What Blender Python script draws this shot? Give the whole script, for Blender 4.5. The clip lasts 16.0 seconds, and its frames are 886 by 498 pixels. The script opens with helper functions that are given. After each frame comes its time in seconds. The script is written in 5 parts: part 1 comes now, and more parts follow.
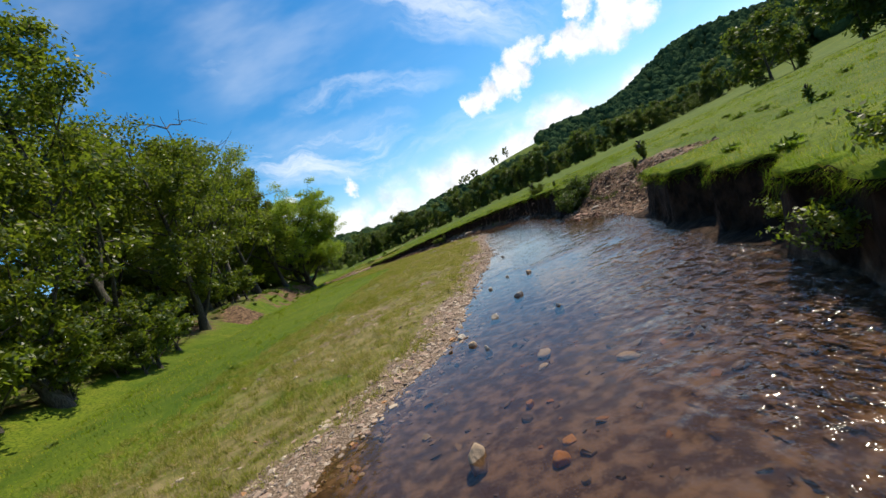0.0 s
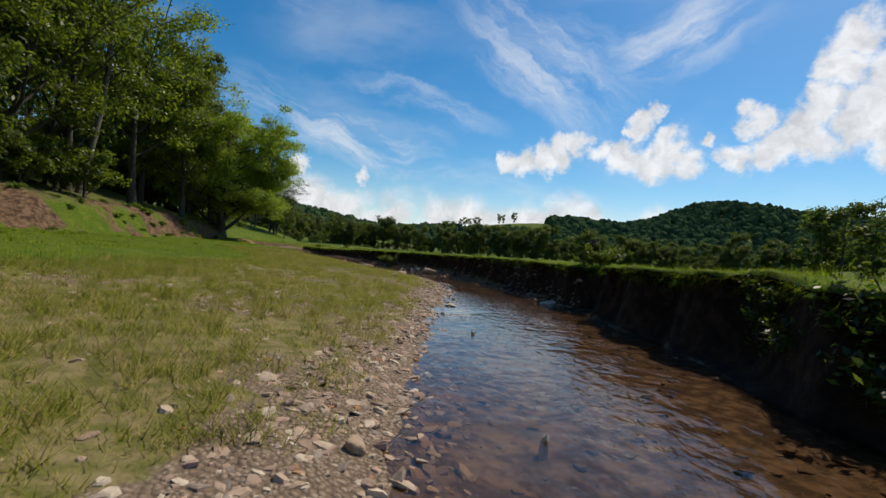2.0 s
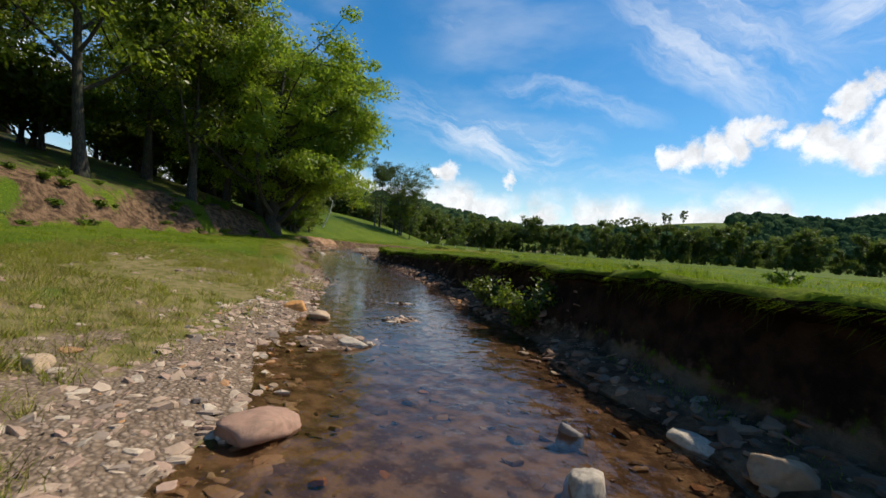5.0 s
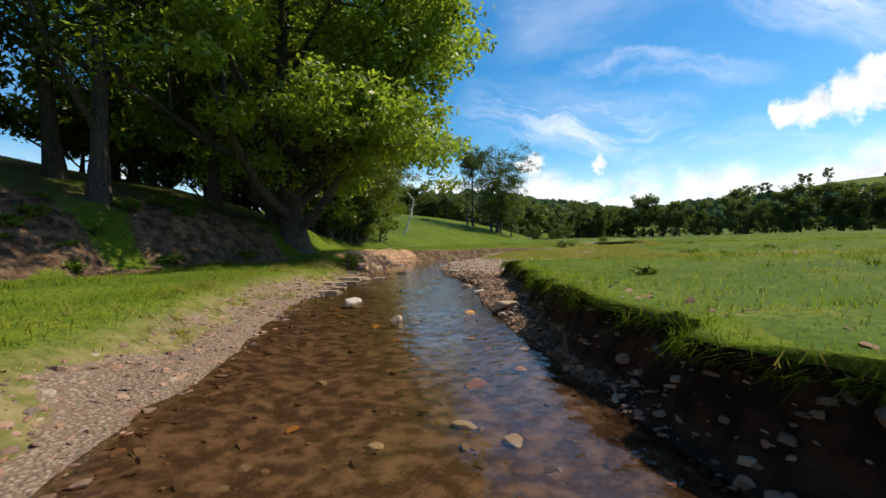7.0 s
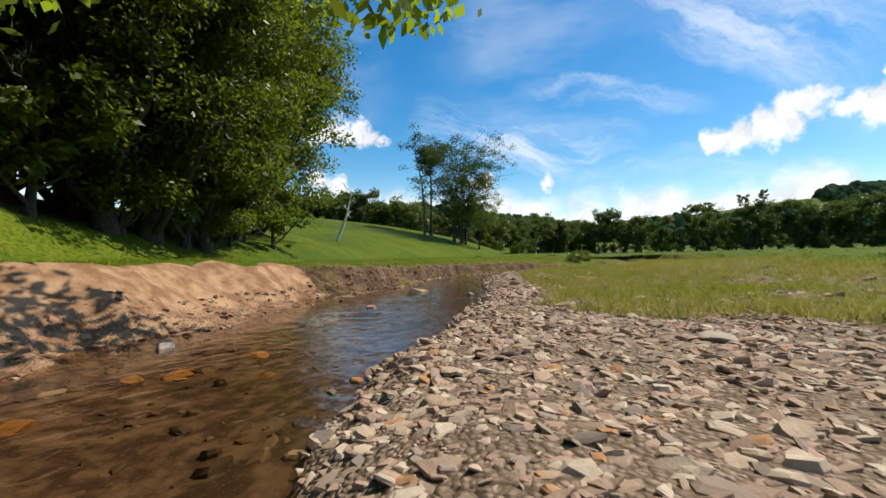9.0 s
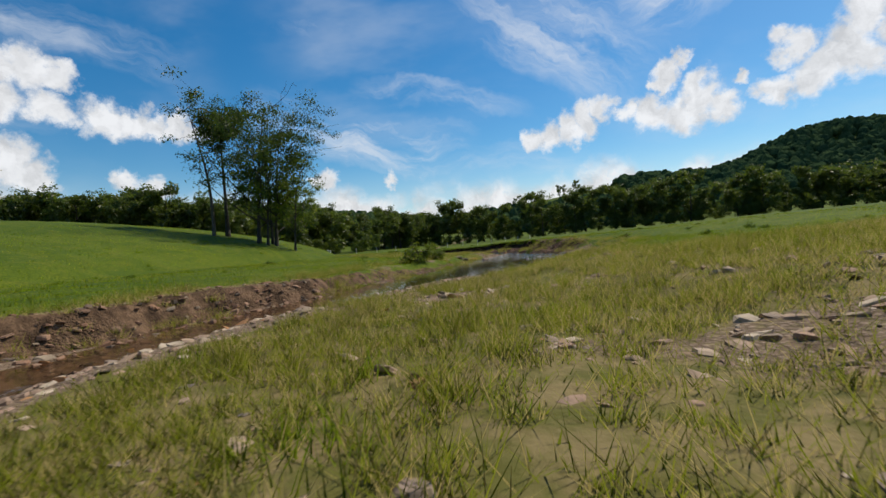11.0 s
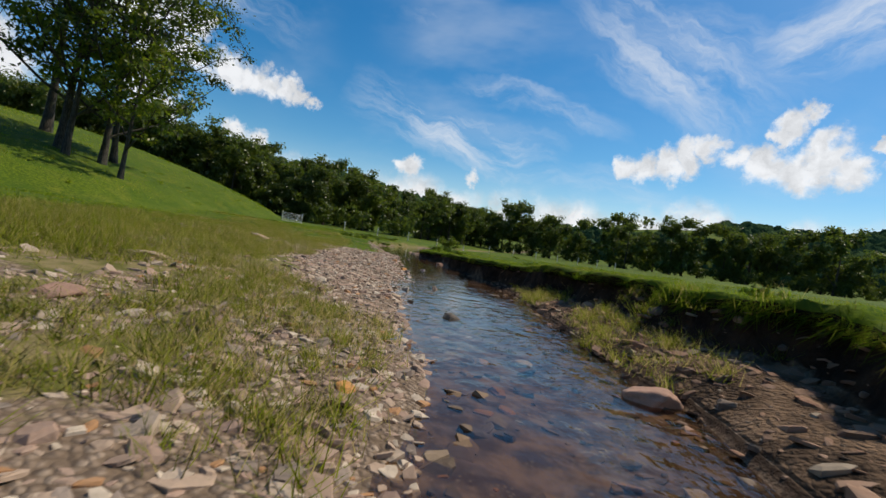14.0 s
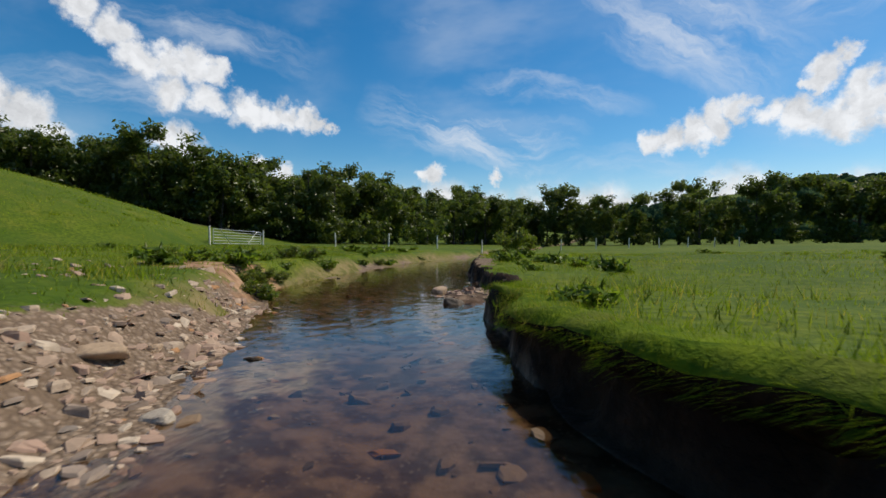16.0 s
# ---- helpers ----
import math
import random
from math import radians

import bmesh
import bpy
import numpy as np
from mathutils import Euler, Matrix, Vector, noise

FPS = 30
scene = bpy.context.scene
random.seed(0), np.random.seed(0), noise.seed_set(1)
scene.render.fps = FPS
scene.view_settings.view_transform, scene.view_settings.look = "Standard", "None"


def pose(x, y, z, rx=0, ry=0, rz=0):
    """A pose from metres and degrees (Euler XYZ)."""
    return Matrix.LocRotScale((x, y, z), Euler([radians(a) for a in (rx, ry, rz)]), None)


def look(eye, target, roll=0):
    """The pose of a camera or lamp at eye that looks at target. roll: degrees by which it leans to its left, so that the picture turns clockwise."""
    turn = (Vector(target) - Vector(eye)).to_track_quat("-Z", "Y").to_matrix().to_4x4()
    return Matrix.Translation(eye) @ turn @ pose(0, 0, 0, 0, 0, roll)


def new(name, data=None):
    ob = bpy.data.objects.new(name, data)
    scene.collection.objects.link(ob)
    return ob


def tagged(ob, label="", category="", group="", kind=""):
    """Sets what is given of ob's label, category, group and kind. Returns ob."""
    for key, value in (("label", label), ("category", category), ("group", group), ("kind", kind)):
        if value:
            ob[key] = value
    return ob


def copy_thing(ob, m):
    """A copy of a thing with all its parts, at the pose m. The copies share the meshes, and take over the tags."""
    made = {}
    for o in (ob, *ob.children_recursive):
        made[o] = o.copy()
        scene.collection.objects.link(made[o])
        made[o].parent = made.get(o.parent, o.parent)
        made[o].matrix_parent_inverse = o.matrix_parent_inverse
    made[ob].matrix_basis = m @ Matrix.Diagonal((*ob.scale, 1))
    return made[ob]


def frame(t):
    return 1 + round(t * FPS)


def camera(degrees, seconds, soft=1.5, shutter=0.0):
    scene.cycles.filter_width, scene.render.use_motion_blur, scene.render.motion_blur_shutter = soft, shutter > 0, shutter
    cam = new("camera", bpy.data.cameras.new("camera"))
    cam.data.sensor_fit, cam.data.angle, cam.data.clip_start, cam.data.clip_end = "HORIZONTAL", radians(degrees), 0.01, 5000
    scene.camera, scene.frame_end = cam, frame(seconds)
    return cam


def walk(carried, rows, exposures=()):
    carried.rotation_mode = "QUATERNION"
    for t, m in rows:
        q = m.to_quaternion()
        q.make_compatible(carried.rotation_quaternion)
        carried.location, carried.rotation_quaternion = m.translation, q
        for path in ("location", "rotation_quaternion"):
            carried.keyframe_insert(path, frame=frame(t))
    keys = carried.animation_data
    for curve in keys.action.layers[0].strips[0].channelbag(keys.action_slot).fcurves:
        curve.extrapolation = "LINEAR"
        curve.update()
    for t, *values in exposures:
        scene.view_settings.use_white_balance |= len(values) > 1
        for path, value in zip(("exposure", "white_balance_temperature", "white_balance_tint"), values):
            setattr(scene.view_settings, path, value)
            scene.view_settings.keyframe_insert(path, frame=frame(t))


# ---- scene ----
cam = camera(89.56, 16.0, 1.5, 0.03)
PATH = [
    (0.0, 0.00, -0.00, 2.27, 86.91, 23.58, 6.31),
    (0.5, -1.26, 4.68, 1.86, 88.00, 20.49, -2.57),
    (1.0, -1.16, 9.84, 1.65, 88.78, 11.06, -2.65),
    (1.5, -0.46, 15.47, 1.42, 89.87, -2.98, 3.25),
    (2.0, -0.36, 20.74, 1.48, 90.59, -5.01, 4.02),
    (2.5, -0.67, 25.86, 1.58, 91.41, -1.67, 2.77),
    (3.0, -1.10, 31.31, 1.74, 92.24, -1.63, 4.54),
    (3.5, -1.66, 36.80, 1.92, 91.02, -4.79, 9.80),
    (4.0, -2.58, 42.17, 1.81, 88.88, -8.28, 17.20),
    (4.5, -3.89, 46.83, 1.60, 88.31, -6.75, 20.10),
    (5.0, -5.71, 51.52, 1.49, 89.40, -5.13, 22.75),
    (5.2, -6.54, 53.43, 1.46, 89.91, -5.58, 24.80),
    (7.3, -20.60, 73.47, 1.54, 88.79, 1.34, 34.72),
    (7.5, -22.07, 75.35, 1.48, 88.95, 2.66, 33.14),
    (8.0, -25.40, 80.02, 1.33, 89.12, 5.48, 28.81),
    (8.5, -28.12, 84.48, 1.21, 89.59, 4.39, 28.04),
    (9.0, -30.40, 88.69, 1.11, 90.71, 0.40, 28.27),
    (9.5, -32.40, 92.74, 1.21, 90.50, 2.55, 23.17),
    (10.0, -34.24, 96.87, 1.29, 89.68, 7.73, 14.55),
    (10.2, -34.50, 98.54, 1.18, 89.39, 9.12, 11.69),
    (12.3, -33.13, 124.36, 1.03, 90.71, -1.84, 6.66),
    (12.5, -33.30, 126.72, 1.05, 90.64, -1.88, 6.53),
    (13.0, -33.94, 132.30, 1.06, 90.57, -2.12, 7.15),
    (13.5, -34.64, 137.66, 1.06, 89.94, -5.47, 11.79),
    (14.0, -35.68, 143.51, 0.99, 89.34, -8.57, 17.49),
    (14.5, -37.21, 149.24, 0.92, 89.80, -9.08, 21.33),
    (15.0, -38.86, 154.00, 1.04, 89.76, -9.62, 25.07),
    (15.5, -41.41, 159.72, 0.95, 89.37, -10.29, 28.56),
    (16.0, -44.15, 165.32, 0.85, 89.66, -0.34, 21.72),
]
walk(cam, [(r[0], pose(*r[1:])) for r in PATH],
     [(0, .25), (.6, .05), (1.0, -.22), (1.5, -.22), (3.0, -.22), (4.5, 0), (5.2, .06), (7.3, .28), (8.5, .28), (9.5, .0), (10.2, -.2), (12.3, -.26), (14.0, -.22), (16, -.24)])

# ---- sky, sun ----
SUN_AZ, SUN_EL = 43.0, 54.0


def direction(az, el):
    a, e = radians(az), radians(el)
    return Vector((math.sin(a) * math.cos(e), math.cos(a) * math.cos(e), math.sin(e)))


sun = new("sun", bpy.data.lights.new("sun", "SUN"))
sun.data.energy, sun.data.angle, sun.data.color = 5.0, radians(0.53), (1.0, 0.90, 0.72)
sun.matrix_world = look((0, 0, 300), Vector((0, 0, 300)) - direction(SUN_AZ, SUN_EL))


class Net:
    """Short hand for node trees."""

    def __init__(self, tree):
        self.t = tree
        tree.nodes.clear()

    def n(self, kind, **kw):
        node = self.t.nodes.new(kind)
        for k, v in kw.items():
            if k in node.inputs.keys():
                self.put(node.inputs[k], v)
            else:
                setattr(node, k, v)
        return node

    def put(self, sock, v):
        if isinstance(v, bpy.types.NodeSocket):
            self.t.links.new(v, sock)
        elif isinstance(v, bpy.types.Node):
            self.t.links.new(v.outputs[0], sock)
        else:
            sock.default_value = v

    def m(self, op, a, b=0.0, c=0.0, clamp=False):
        node = self.t.nodes.new("ShaderNodeMath")
        node.operation, node.use_clamp = op, clamp
        for s, v in zip(node.inputs, (a, b, c)):
            self.put(s, v)
        return node.outputs[0]

    def v(self, op, a, b=(0, 0, 0), out=0):
        node = self.t.nodes.new("ShaderNodeVectorMath")
        node.operation = op
        self.put(node.inputs[0], a)
        if op == "SCALE":
            self.put(node.inputs[3], b)
        else:
            self.put(node.inputs[1], b)
        return node.outputs["Value"] if op in ("LENGTH", "DISTANCE", "DOT_PRODUCT") else node.outputs[0]

    def noise(self, vec, scale, detail=4.0, rough=0.55, out="Fac"):
        node = self.t.nodes.new("ShaderNodeTexNoise")
        if vec is not None:
            self.put(node.inputs["Vector"], vec)
        node.inputs["Scale"].default_value = scale
        node.inputs["Detail"].default_value = detail
        node.inputs["Roughness"].default_value = rough
        return node.outputs[out]

    def step(self, x, lo, hi):
        node = self.t.nodes.new("ShaderNodeMapRange")
        node.interpolation_type = "SMOOTHSTEP"
        self.put(node.inputs[0], x)
        node.inputs[1].default_value, node.inputs[2].default_value = lo, hi
        return node.outputs[0]

    def mix(self, fac, a, b, blend="MIX"):
        node = self.t.nodes.new("ShaderNodeMix")
        node.data_type, node.blend_type = "RGBA", blend
        self.put(node.inputs["Factor"], fac)
        ia = [s for s in node.inputs if s.type == "RGBA"]
        for s, v in zip(ia, (a, b)):
            self.put(s, v if not isinstance(v, tuple) or len(v) == 4 else (*v, 1))
        return [s for s in node.outputs if s.type == "RGBA"][0]


world = bpy.data.worlds.new("sky")
scene.world = world
world.use_nodes = True
k = Net(world.node_tree)
sky = k.n("ShaderNodeTexSky", sky_type="NISHITA", sun_disc=False)
sky.sun_elevation, sky.sun_rotation = radians(SUN_EL), radians(SUN_AZ)
sky.air_density, sky.dust_density, sky.ozone_density, sky.altitude = 1.0, 0.6, 2.2, 300
way = k.n("ShaderNodeTexCoord").outputs["Generated"]
way = k.v("NORMALIZE", way)
warp = k.v("SCALE", k.v("SUBTRACT", k.noise(way, 11.0, 7.0, 0.62, "Color"), (0.5, 0.5, 0.5)), 0.10)
bent = k.v("ADD", way, warp)
# cumulus: azimuth, elevation, radius in degrees
PUFFS = [(2.8, 12.2, 1.7), (5.0, 12.3, 2.1), (7.6, 12.6, 2.3), (10.0, 13.4, 2.1), (12.1, 14.4, 1.7),
         (14.9, 13.6, 1.7), (17.0, 13.2, 2.3), (19.5, 12.8, 2.5), (21.8, 13.8, 3.0), (24.0, 12.3, 2.1), (21.4, 15.2, 1.7),
         (18.7, 17.0, 1.9), (20.0, 18.0, 1.3), (17.8, 16.0, 1.1), (26.1, 14.9, .9),
         (28.5, 13.2, 1.9), (30.2, 16.5, 1.8), (31.5, 13.5, 2.7), (34.0, 14.6, 3.2), (35.0, 17.3, 2.5), (37.0, 20.5, 2.9), (38.0, 23.0, 2.7),
         (38.5, 16.0, 3.7), (41.0, 19.0, 4.2), (42.0, 14.0, 4.2), (44.0, 22.0, 4.2),
         (-22.8, 9.1, 1.6), (-24.2, 8.9, 1.1), (-15.3, 8.5, 1.0),
         (-60.5, 22.3, 2.1), (-57.5, 20.9, 2.1), (-56.2, 18.8, 2.3), (-53.0, 19.3, 2.5), (-50.6, 19.4, 2.3), (-48.6, 18.8, 1.7), (-53.0, 16.0, 2.3),
         (-49.5, 16.0, 2.1), (-46.0, 15.8, 2.4), (-44.2, 15.7, 2.0), (-42.5, 15.6, 2.0), (-40.6, 15.3, 1.8), (-38.8, 14.9, 1.7), (-37.3, 14.4, 1.3), (-36.0, 14.0, 1.0),
         (-65.2, 12.0, 2.8), (-64.0, 10.2, 2.6), (-68.0, 13.0, 3.0), (-53.0, 10.8, 2.8), (-51.0, 9.6, 2.2), (-41.5, 9.0, 1.7), (-43.5, 9.0, 1.5),
         (52.0, 20.0, 7.0), (-95.0, 18.0, 8.0), (120.0, 22.0, 9.0), (170.0, 16.0, 9.0)]
field = None
for az, el, r in PUFFS:
    d = k.v("DISTANCE", bent, tuple(direction(az, el)))
    f = k.m("SUBTRACT", 1.0, k.m("DIVIDE", d, radians(r * 1.15)), clamp=True)
    field = f if field is None else k.m("MAXIMUM", field, f)
detail = k.noise(way, 30.0, 8.0, 0.66)
inner = k.step(field, 0.0, 0.22)
puff = k.step(k.m("ADD", field, k.m("MULTIPLY", k.m("MULTIPLY", k.m("SUBTRACT", detail, 0.5), 1.0), inner)), 0.08, 0.60)
# bank of cumulus low over the horizon
up = k.n("ShaderNodeSeparateXYZ", Vector=way).outputs[2]
low = k.m("MULTIPLY", k.step(up, 0.015, 0.05), k.m("SUBTRACT", 1.0, k.step(k.m("ADD", up, k.m("MULTIPLY", k.m("SUBTRACT", k.noise(bent, 8.0, 5.0), 0.5), -0.14)), 0.095, 0.145)))
low = k.m("MULTIPLY", low, k.step(k.noise(bent, 5.5, 3.0), 0.31, 0.47))
# thin streaks of cirrus
long_way = k.n("ShaderNodeMapping", Vector=way)
long_way.inputs["Rotation"].default_value = (0.25, -0.35, 0.55)
long_way.inputs["Scale"].default_value = (1.0, 2.2, 3.2)
thin = k.noise(long_way, 2.0, 5.0, 0.55)
cirrus = k.m("MULTIPLY", k.m("MULTIPLY", k.step(thin, 0.44, 0.74), k.step(k.noise(way, 2.3, 2.0), 0.36, 0.60)), .35)
# single streaks: from azimuth, elevation to azimuth, elevation; half width in degrees, strength
STREAKS = [(-20.0, 20.9, 4.0, 14.8, 1.7, .75), (-33.0, 16.8, -3.0, 10.6, 3.8, 1.15), (-6.0, 31.0, 18.0, 15.8, 5.6, 1.0), (13.0, 22.0, 33.0, 28.5, 4.0, 1.1),
           (-70.0, 14.2, -47.0, 16.8, 2.8, .85), (-63.0, 23.5, -35.0, 20.5, 2.4, .75), (-4.0, 28.0, 24.0, 20.5, 3.6, .45), (-30.0, 27.5, -14.0, 24.0, 2.0, .40),
           (-14.0, 9.6, 12.0, 9.0, 2.2, .45)]
fibre = k.v("ADD", way, k.v("SCALE", k.v("SUBTRACT", k.noise(way, 4.0, 5.0, 0.6, "Color"), (0.5, 0.5, 0.5)), 0.15))
for a0, e0, a1, e1, w, strong in STREAKS:
    p, q = direction(a0, e0), direction(a1, e1)
    mid = ((p + q) / 2).normalized()
    along = (q - p).normalized()
    across = mid.cross(along).normalized()
    u = k.m("DIVIDE", k.m("SUBTRACT", k.v("DOT_PRODUCT", fibre, tuple(along)), mid.dot(along)), (q - p).length / 2)
    v = k.m("DIVIDE", k.v("DOT_PRODUCT", fibre, tuple(across)), radians(w))
    body = k.m("MULTIPLY", k.m("SUBTRACT", 1.0, k.m("MULTIPLY", u, u), clamp=True), k.m("SUBTRACT", 1.0, k.m("MULTIPLY", v, v), clamp=True))
    body = k.m("MULTIPLY", body, k.step(k.v("DOT_PRODUCT", way, tuple(mid)), .5, .7))
    fine = k.n("ShaderNodeCombineXYZ", X=k.m("MULTIPLY", k.v("DOT_PRODUCT", fibre, tuple(along)), 5.0), Y=k.m("MULTIPLY", k.v("DOT_PRODUCT", fibre, tuple(across)), 21.0), Z=a0 * .37)
    body = k.m("MULTIPLY", body, k.step(k.noise(fine, 1.0, 6.0, .62), .34, .74))
    cirrus = k.m("MAXIMUM", cirrus, k.m("MULTIPLY", body, strong))
haze = k.m("SUBTRACT", 1.0, k.step(up, -0.02, 0.20))
tint_from = k.n("ShaderNodeHueSaturation", Color=sky.outputs[0], Saturation=1.44, Value=1.25)
base = k.n("ShaderNodeMix", data_type="RGBA", blend_type="MULTIPLY")
base.inputs[0].default_value = 1.0
k.put(base.inputs[6], tint_from.outputs[0])
base.inputs[7].default_value = (1.0, 1.08, 1.0, 1)
cover = k.m("MAXIMUM", k.m("MULTIPLY", puff, .95), k.m("MULTIPLY", low, 0.95))
shade = k.n("ShaderNodeMapRange", Value=k.noise(bent, 24.0, 6.0))
shade.inputs[1].default_value, shade.inputs[2].default_value, shade.inputs[3].default_value, shade.inputs[4].default_value = 0.32, 0.64, 0.72, 1.06
white = k.v("SCALE", (9.6, 9.7, 9.9), shade.outputs[0])
col = k.mix(k.m("MULTIPLY", cirrus, 0.72, clamp=True), base.outputs[2], (8.6, 9.0, 9.6))
col = k.mix(k.m("MULTIPLY", haze, 0.55), col, (7.5, 8.2, 9.2))
col = k.mix(cover, col, white)
back = k.n("ShaderNodeBackground", Color=col, Strength=0.105)
k.n("ShaderNodeOutputWorld", Surface=back)
scene.view_settings.exposure = 0.0

# ---- plan of the stream: its left and right water edges along y ----
YS = [-30, 0, 6, 9, 13, 17, 21, 25, 29, 33, 37, 41, 44, 47, 50, 53, 56, 60, 64, 69, 74, 78, 82, 84, 86, 88, 91, 95, 99, 102, 105, 109, 113, 120,
      127, 131, 135, 138, 141, 144, 147, 151, 155, 159, 163, 164.5, 166, 167, 168.5, 172, 175, 180, 188, 200, 220, 300]
LEFT = [-6, -4.6, -2.8, -1.7, -1.2, -1, -.8, -.8, -1, -1.2, -1.1, -1.5, -2.4, -4, -6.2, -7.8, -9.8, -12, -15, -19.5, -24.2, -27.9, -30.2, -31.3,
        -33.5, -35, -35.8, -37.4, -38.6, -38.9, -40, -40.5, -40, -38.8, -37.4, -36.8, -36.4, -35.7, -34.8, -35.7, -36.9, -38.6, -40.3, -42, -44,
        -44.6, -45.4, -46.2, -47.6, -50.0, -51, -52.5, -54, -55, -58, -70]
RIGHT = [2.5, 3, 3.4, 3.6, 4, 4.4, 3.7, 3.3, 3.6, 3.3, 2.7, 1.6, .6, -.6, -2, -3.6, -5.4, -7.8, -10.6, -14.2, -18.5, -22.2, -24.9, -26.2, -28.4,
         -30.4, -32.5, -33.7, -34.6, -36.2, -37.4, -38.2, -38.6, -35, -30.8, -30.1, -30.4, -31.4, -32.9, -34, -34.7, -36, -37.3, -39.2, -41.6,
         -42.2, -42.9, -44.2, -45.0, -46, -47.2, -49, -51, -51.5, -54, -66]
FINE = np.arange(-60, 420, 0.25)


def smooth_edge(xs):
    line = np.interp(FINE, YS, xs)
    g = np.exp(-0.5 * (np.arange(-8, 9) / 3.0) ** 2)
    return np.convolve(np.pad(line, 8, "edge"), g / g.sum(), "valid")


L_FINE, R_FINE = smooth_edge(LEFT), smooth_edge(RIGHT)
LEAN = 1 / np.hypot(1, np.gradient((L_FINE + R_FINE) / 2, 0.25))


def lattice(ix, iy, seed):
    h = (ix.astype(np.int64) * 374761393 + iy.astype(np.int64) * 668265263 + seed * 974711) & 0x7FFFFFFF
    h = ((h ^ (h >> 13)) * 1274126177) & 0x7FFFFFFF
    return ((h ^ (h >> 16)) & 0xFFFF) / 65535.0


def grain(x, y, size, seed=0):
    """Smooth value noise from -1 to 1."""
    x, y = np.asarray(x, float) / size, np.asarray(y, float) / size
    ix, iy = np.floor(x), np.floor(y)
    u, v = x - ix, y - iy
    u, v = u * u * (3 - 2 * u), v * v * (3 - 2 * v)
    a = lattice(ix, iy, seed) * (1 - u) + lattice(ix + 1, iy, seed) * u
    b = lattice(ix, iy + 1, seed) * (1 - u) + lattice(ix + 1, iy + 1, seed) * u
    return 2 * (a * (1 - v) + b * v) - 1


def ramp(x, lo, hi):
    s = np.clip((x - lo) / (hi - lo), 0, 1)
    return s * s * (3 - 2 * s)


def left_x(y):
    return np.interp(y, FINE, L_FINE) + 0.16 * grain(y, 0, 1.3, 3) + 0.07 * grain(y, 0, 0.45, 4)


def right_x(y):
    return np.interp(y, FINE, R_FINE) + 0.16 * grain(y, 0, 1.4, 5) + 0.07 * grain(y, 0, 0.5, 6)


def at(y, *pairs):
    return np.interp(y, pairs[0::2], pairs[1::2])


def toe_x(y):
    """Where the hillside on the left begins."""
    return at(y, -60, -12, -30, -14, 0, -18, 20, -23, 45, -30, 60, -33, 72, -36.0, 82, -36.8, 86, -37.4, 89, -39.8, 95, -45, 110, -52, 125, -58, 140, -60, 160, -60, 180, -64, 195, -75,
              220, -100, 300, -150, 420, -220) + 1.2 * grain(y, 0, 9, 7)


SHOALS = [(-5.0, 49.6, .75), (-9.2, 56.8, .6), (-9.5, 59.0, .7), (-10.6, 61.0, .6), (-46.6, 172.4, .55)]


